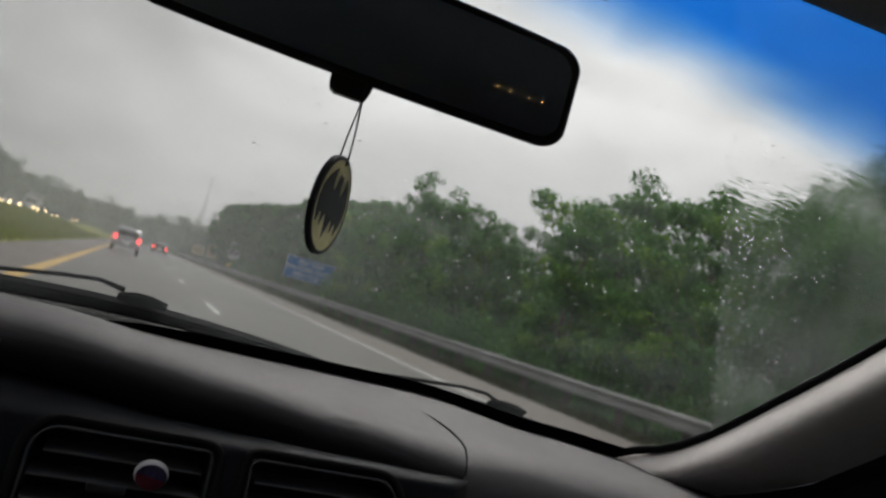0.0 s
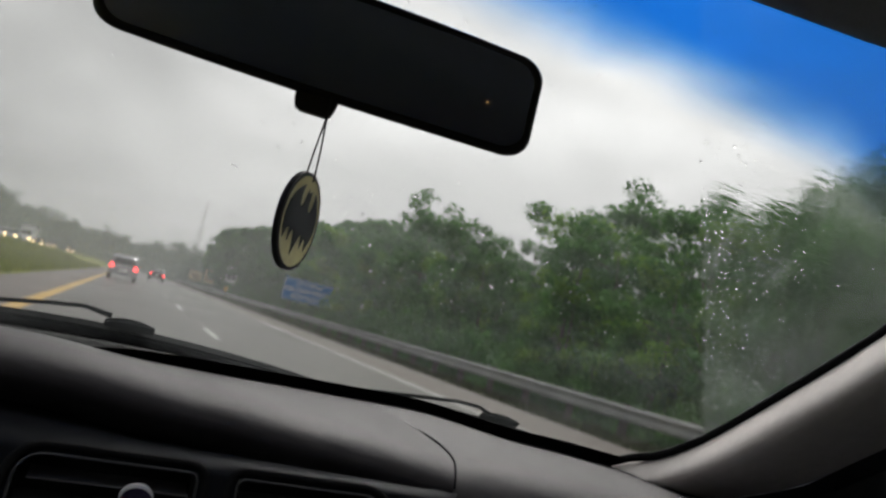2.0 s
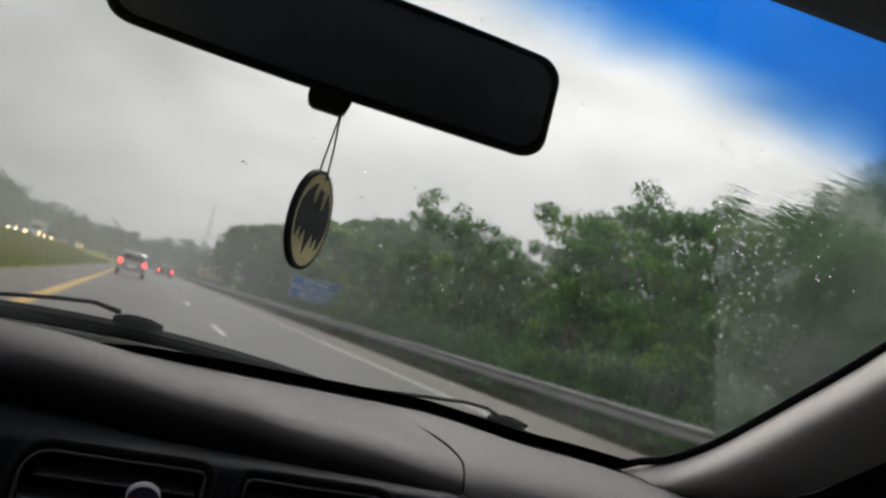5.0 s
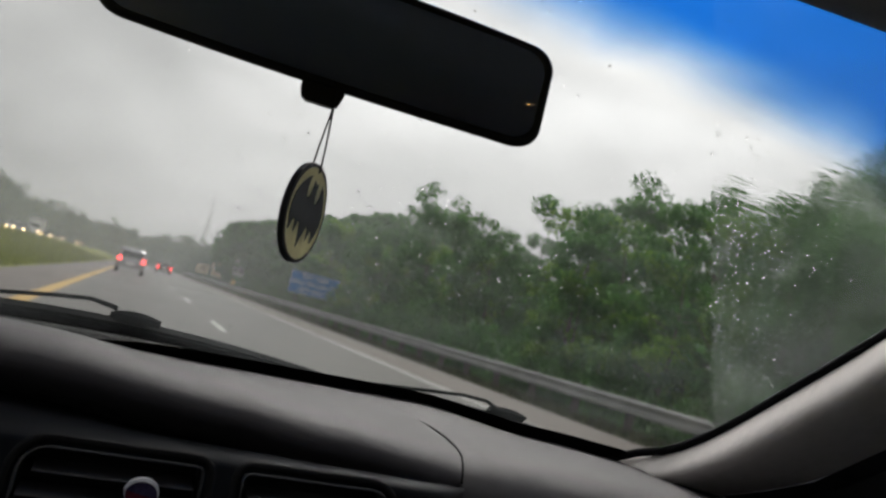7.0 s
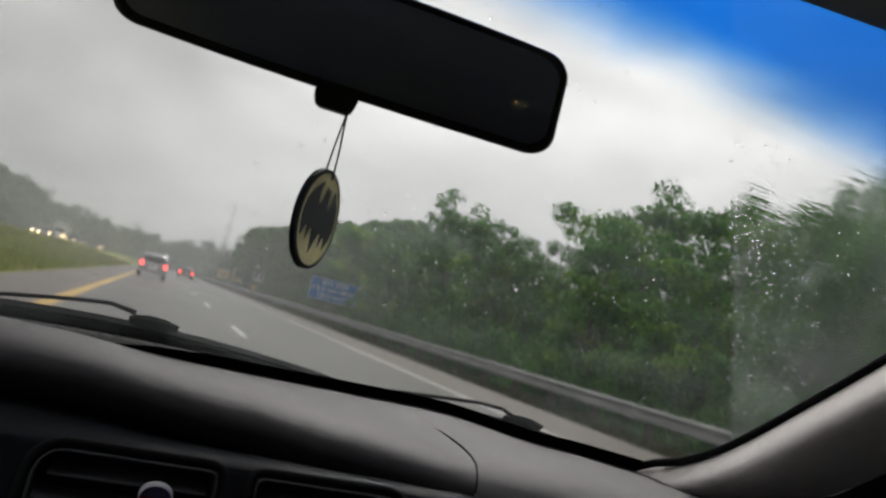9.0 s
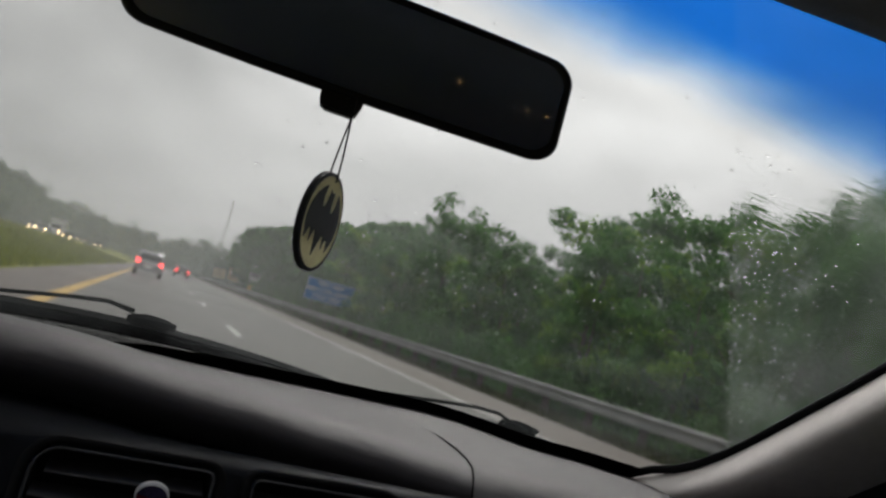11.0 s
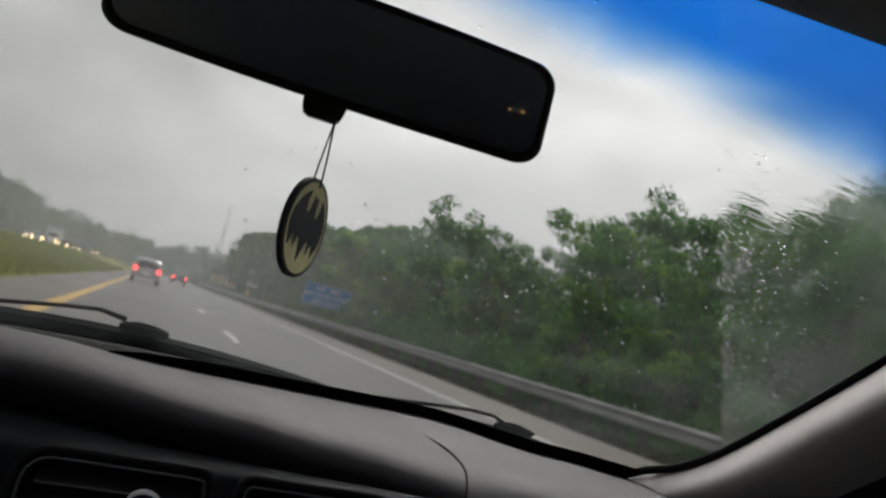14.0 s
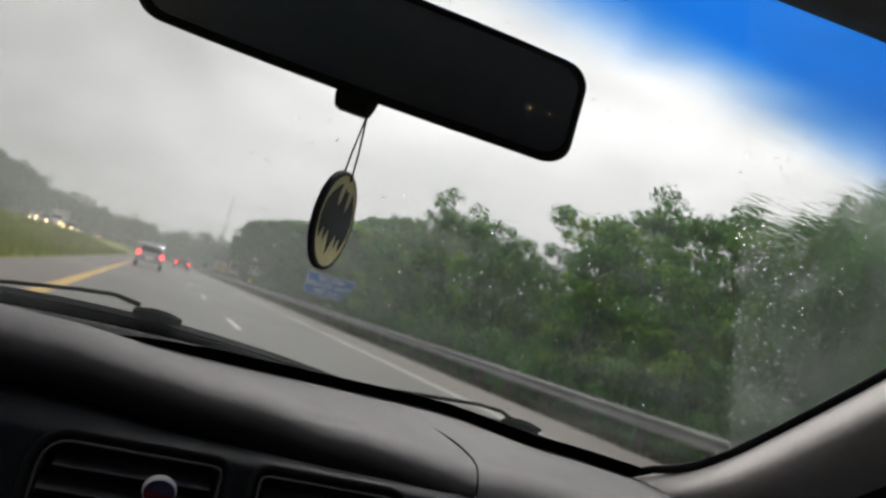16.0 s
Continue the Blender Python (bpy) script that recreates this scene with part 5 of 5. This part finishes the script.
# ---- vehicles ----
def vehicle(label, paint, at, rz, van=False, lit_head=False, kind="car", lamp=None):
    """A car built along +y (its front): body, glass, wheels, lamps."""
    c = thing("car" if kind == "car" else "truck", label, kind, at=at, rz=rz)
    L, Wd, Hh = (4.6, 1.82, 1.5) if not van else (4.7, 1.86, 1.72)
    if van:
        lower = [(-2.3, 0.35), (-2.34, 0.7), (-2.28, 1.0), (-1.5, 1.05), (0.9, 1.03), (1.9, 0.95), (2.28, 0.8), (2.33, 0.5), (2.2, 0.3)]
        roof = [(-2.2, 1.02), (-2.02, 1.55), (-1.8, 1.69), (-0.6, 1.73), (0.25, 1.68), (0.95, 1.02)]
    else:
        lower = [(-2.25, 0.35), (-2.3, 0.65), (-2.25, 0.93), (-1.5, 0.98), (0.8, 0.95), (1.9, 0.82), (2.25, 0.66), (2.3, 0.45), (2.15, 0.28)]
        roof = [(-1.75, 0.97), (-1.15, 1.36), (-0.6, 1.46), (0.2, 1.44), (0.95, 0.95)]

    def shell(outline, half, tuck, mat, name, lab=""):
        bm = bmesh.new()
        rows = []
        for s in (-1.0, -0.93, -0.6, 0, 0.6, 0.93, 1.0):
            k = 1 - tuck * max(0, abs(s) - 0.6) / 0.4
            cz = sum(z for _, z in outline) / len(outline)
            rows.append([(s * half * (1 - 0.12 * max(0, z - 0.9)), y * (k if abs(s) > 0.6 else 1), cz + (z - cz) * k) for y, z in outline])
        loft(bm, rows, close=True)
        bm.verts.ensure_lookup_table()
        n = len(outline)
        bm.faces.new(bm.verts[:n]), bm.faces.new(bm.verts[-n:])
        bmesh.ops.recalc_face_normals(bm, faces=bm.faces)
        return part(name, bm, mat, c, lab, smooth=False)
    body = shell(lower, Wd / 2, 0.05, paint, "body")
    cab = shell(roof, Wd / 2 - 0.08, 0.08, paint, "roof")
    # glass
    def quad(name, pts, parent):
        bm = bmesh.new()
        vs = [bm.verts.new(p) for p in pts]
        bm.faces.new(vs)
        r = bmesh.ops.extrude_face_region(bm, geom=list(bm.faces))
        nrm = (Vector(pts[1]) - Vector(pts[0])).cross(Vector(pts[2]) - Vector(pts[0])).normalized()
        bmesh.ops.translate(bm, verts=[e for e in r["geom"] if isinstance(e, bmesh.types.BMVert)], vec=nrm * 0.02)
        bmesh.ops.recalc_face_normals(bm, faces=bm.faces)
        part(name, bm, M_carglass, parent)
    (ya, za), (yb, zb) = roof[0], roof[1]
    h = Wd / 2 - 0.2
    quad("rear_window", [(h, ya + 0.03 - 0.025, za + 0.07), (-h, ya + 0.03 - 0.025, za + 0.07), (-h * 0.88, yb - 0.03, zb - 0.03), (h * 0.88, yb - 0.03, zb - 0.03)], cab)
    (ya, za), (yb, zb) = roof[-1], roof[-2]
    quad("front_window", [(-h, ya, za + 0.07), (h, ya, za + 0.07), (h * 0.88, yb + 0.05, zb - 0.03), (-h * 0.88, yb + 0.05, zb - 0.03)], cab)
    for s in (-1, 1):
        x0, x1 = s * (Wd / 2 - 0.082), s * (Wd / 2 - 0.15)
        for y0, y1 in ((roof[0][0] + 0.45, -0.35), (-0.28, roof[-2][0] + 0.15)):
            quad("side_window", [(x0, y0, 1.08), (x0, y1, 1.08), (x1, y1 - 0.05, zb - 0.06), (x1, y0 + 0.15, zb - 0.06)][::s], cab)
        for y in (-1.45, 1.42):
            bm = bmesh.new()
            bmesh.ops.create_cone(bm, cap_ends=True, segments=20, radius1=0.33, radius2=0.33, depth=0.22, matrix=Matrix.Translation((s * (Wd / 2 - 0.1), y, 0.33)) @ Matrix.Rotation(radians(90), 4, "Y"))
            wheel = part("wheel", bm, M_tyre, c)
            bm = bmesh.new()
            bmesh.ops.create_cone(bm, cap_ends=True, segments=16, radius1=0.2, radius2=0.18, depth=0.235, matrix=Matrix.Translation((s * (Wd / 2 - 0.1), y, 0.33)) @ Matrix.Rotation(radians(90), 4, "Y"))
            part("rim", bm, M_rim, wheel)
        yr, yf = lower[1][0] + 0.0, lower[-3][0]
        bm = bmesh.new()
        zt = 0.98 if van else 0.84
        box(bm, (s * (Wd / 2 - 0.16) - 0.13, yr - 0.03, zt - 0.16), (s * (Wd / 2 - 0.16) + 0.13, yr + 0.12, zt + 0.08), 0.02)
        part("tail_lamp", bm, M_tail, c, "red tail lamp, lit")
        bm = bmesh.new()
        box(bm, (s * (Wd / 2 - 0.28) - 0.13, yf - 0.12, 0.60), (s * (Wd / 2 - 0.28) + 0.13, yf + 0.06, 0.76), 0.02)
        part("head_lamp", bm, (lamp or M_head) if lit_head else M_carglass, c, "glowing head lamp" if lit_head else "")
    bm = bmesh.new()
    box(bm, (-0.26, lower[1][0] - 0.02, 0.62), (0.26, lower[1][0] + 0.05, 0.74), 0.01)
    part("number_plate", bm, M_signwhite, c)
    bm = bmesh.new()
    box(bm, (-Wd / 2 + 0.06, lower[1][0] - 0.06, 0.34), (Wd / 2 - 0.06, lower[1][0] + 0.1, 0.56), 0.03)
    part("bumper", bm, paint, c)
    return c


def box_truck(label, at, rz):
    c = thing("truck", label, "truck", at=at, rz=rz)
    bm = bmesh.new()
    box(bm, (-1.2, -4.2, 0.95), (1.2, 1.0, 3.4), 0.04)
    part("cargo_box", bm, M_whitecar, c, "white cargo box")
    bm = bmesh.new()
    prism(bm, [(1.1, 0.5), (1.1, 2.5), (1.5, 2.6), (2.1, 2.45), (2.6, 1.6), (3.2, 1.4), (3.35, 0.9), (3.3, 0.5)], -1.05, 1.05, "x")
    bmesh.ops.bevel(bm, geom=list(bm.edges), offset=0.06, segments=2, affect="EDGES")
    cab = part("cab", bm, M_whitecar, c)
    bm = bmesh.new()
    prism(bm, [(2.14, 2.38), (2.18, 2.40), (2.62, 1.66), (2.58, 1.64)], -0.88, 0.88, "x")
    part("front_window", bm, M_carglass, cab)
    bm = bmesh.new()
    box(bm, (-0.55, -4.0, 0.6), (0.55, 3.0, 0.9), 0.02)
    part("chassis", bm, M_tyre, c)
    for s in (-1, 1):
        for y in (-2.8, 2.3):
            bm = bmesh.new()
            bmesh.ops.create_cone(bm, cap_ends=True, segments=20, radius1=0.45, radius2=0.45, depth=0.28, matrix=Matrix.Translation((s * 0.95, y, 0.45)) @ Matrix.Rotation(radians(90), 4, "Y"))
            wheel = part("wheel", bm, M_tyre, c)
            bm = bmesh.new()
            bmesh.ops.create_cone(bm, cap_ends=True, segments=16, radius1=0.25, radius2=0.22, depth=0.295, matrix=Matrix.Translation((s * 0.95, y, 0.45)) @ Matrix.Rotation(radians(90), 4, "Y"))
            part("rim", bm, M_rim, wheel)
        bm = bmesh.new()
        box(bm, (s * 0.78 - 0.16, 3.25, 0.86), (s * 0.78 + 0.16, 3.38, 1.08), 0.02)
        part("head_lamp", bm, M_head, c, "glowing head lamp")
    return c


box_truck("white oncoming box truck with glowing head lamps", (-18.5, 163, 0.82), 180)
vehicle("pale silver hatchback ahead with lit tail lamps", M_silver, (-0.25, 58, 0.0), 0, van=True)
vehicle("dark red car further ahead with lit tail lamps", M_darkcar, (3.4, 102, 0.0), 0)
for x, y, p, lab, vn in ((-18.5, 136, M_whitecar, "white oncoming van with glowing head lamps", True), (-15.1, 118, M_silver, "silver oncoming car with glowing head lamps", False), (-15.2, 152, M_bluecar, "dark oncoming car with glowing head lamps", False),
                         (-18.3, 188, M_silver, "silver oncoming car with glowing head lamps", False), (-18.4, 214, M_bluecar, "dark oncoming car with glowing head lamps", False), (-15.2, 232, M_darkcar, "dark oncoming car with glowing head lamps", False)):
    vehicle(lab, p, (x, y, 0.82), 180, van=vn, lit_head=True)

for x, y, p, lab in ((-0.3, -76, M_bluecar, "dark following car with glowing head lamps"), (3.1, -80, M_whitecar, "white following car with glowing head lamps"), (-13.2, -140, M_silver, "silver car behind with glowing head lamps")):
    vehicle(lab, p, (x, y, 0.0 if x > -5 else 0.78), 0, lit_head=True, lamp=M_beam)


# ---- signs, pole and mast ----
def words(body, size, at, parent, mat, depth=0.004):
    cu = bpy.data.curves.new("lettering", "FONT")
    cu.body, cu.size, cu.extrude, cu.align_x, cu.align_y = body, size, depth, "CENTER", "CENTER"
    tmp = bpy.data.objects.new("lettering", cu)
    scene.collection.objects.link(tmp)
    me = bpy.data.meshes.new_from_object(tmp.evaluated_get(bpy.context.evaluated_depsgraph_get()))
    bpy.data.objects.remove(tmp)
    me.materials.clear()
    me.materials.append(mat)
    ob = new("lettering", me)
    ob.parent = parent
    ob.matrix_basis = pose(*at, 90, 0, 0)
    return ob


def sign(name, label, at, w, h, z0, mat, border=None, posts=2):
    s = thing(name, label, "road sign", at=at)
    bm = bmesh.new()
    prism(bm, rounded(w, h, 0.08, 5, 0, z0 + h / 2), -0.012, 0.012, "y")
    panel = part("panel", bm, mat, s)
    if border:
        bm = bmesh.new()
        o, i = rounded(w - 0.06, h - 0.06, 0.07, 5, 0, z0 + h / 2), rounded(w - 0.12, h - 0.12, 0.05, 5, 0, z0 + h / 2)
        loft(bm, [[(u, -0.016, v) for u, v in o], [(u, -0.016, v) for u, v in i], [(u, -0.010, v) for u, v in i], [(u, -0.010, v) for u, v in o]], close=True)
        part("border", bm, border, panel)
    for k in range(posts):
        x = 0 if posts == 1 else (k - 0.5) * w * 0.62
        bm = bmesh.new()
        box(bm, (x - 0.04, 0.014, -1.0), (x + 0.04, 0.09, z0 + h * 0.92), 0.006)
        part("post", bm, M_post, s)
    return s, panel


s, p = sign("rest_area_sign", "blue rest area sign with white lettering on two posts", (11.0, 50, ground_z(11.0)), 3.3, 1.45, 1.55, M_blue, M_signwhite)
for k, line in enumerate(("REST AREA", "WELCOME CENTER", "NEXT RIGHT")):
    words(line, 0.36, (0, -0.016, 1.55 + 1.14 - 0.42 * k), p, M_signwhite)
s, p = sign("speed_limit_sign", "white rectangular speed limit sign with black print", (10.6, 88, ground_z(10.6)), 1.2, 1.8, 2.0, M_signwhite, M_signback, 2)
for z, w, h in ((3.5, 0.8, 0.2), (3.2, 0.8, 0.2), (2.62, 0.7, 0.55)):
    for u in (-0.27, 0.27) if h > 0.3 else (0,):
        bm = bmesh.new()
        box(bm, (u - (w / 2 if h < 0.3 else 0.19), -0.018, z - h / 2), (u + (w / 2 if h < 0.3 else 0.19), -0.010, z + h / 2), 0.002)
        part("print_bar", bm, M_signback, p)
for x, y, w, h in ((10.6, 112, 1.4, 1.8), (10.4, 134, 2.0, 1.4)):
    s, p = sign("work_sign", "pale orange road work board on posts", (x, y, ground_z(x)), w, h, 1.5, M_signorange)
    for k in range(3):
        bm = bmesh.new()
        box(bm, (-w * 0.32, -0.018, 1.5 + h * (0.3 + 0.2 * k) - 0.07), (w * 0.32, -0.010, 1.5 + h * (0.3 + 0.2 * k) + 0.07), 0.002)
        part("print_bar", bm, M_signback, p)

marker = thing("rail_end_marker", "small yellow reflector marker on a post by the guard rail", "marker post", at=(8.7, 74, ground_z(8.7)))
bm = bmesh.new()
box(bm, (-0.03, -0.02, -0.4), (0.03, 0.02, 1.25), 0.004)
part("post", bm, M_post, marker)
bm = bmesh.new()
box(bm, (-0.16, -0.045, 0.85), (0.16, -0.022, 1.25), 0.01)
part("reflector_plate", bm, M_yellow, marker, "yellow reflector plate")

mast = thing("lattice_mast", "thin grey lattice mast far beyond the woods", "mast", at=(23, 330, 0))
for k in range(3):
    a = 2.094 * k
    bm = bmesh.new()
    tube(bm, [(1.1 * math.cos(a), 1.1 * math.sin(a), 0), (0.25 * math.cos(a), 0.25 * math.sin(a), 34)], [0.08, 0.05], 5)
    part("leg", bm, M_post, mast)
for k in range(16):
    z = 1.5 + 2.0 * k
    r = 1.1 - 0.85 * z / 34
    bm = bmesh.new()
    tube(bm, [(r * math.cos(2.094 * i), r * math.sin(2.094 * i), z + 0.5 * (i % 2)) for i in range(3)], 0.035, 4, closed=True)
    part("brace", bm, M_post, mast)
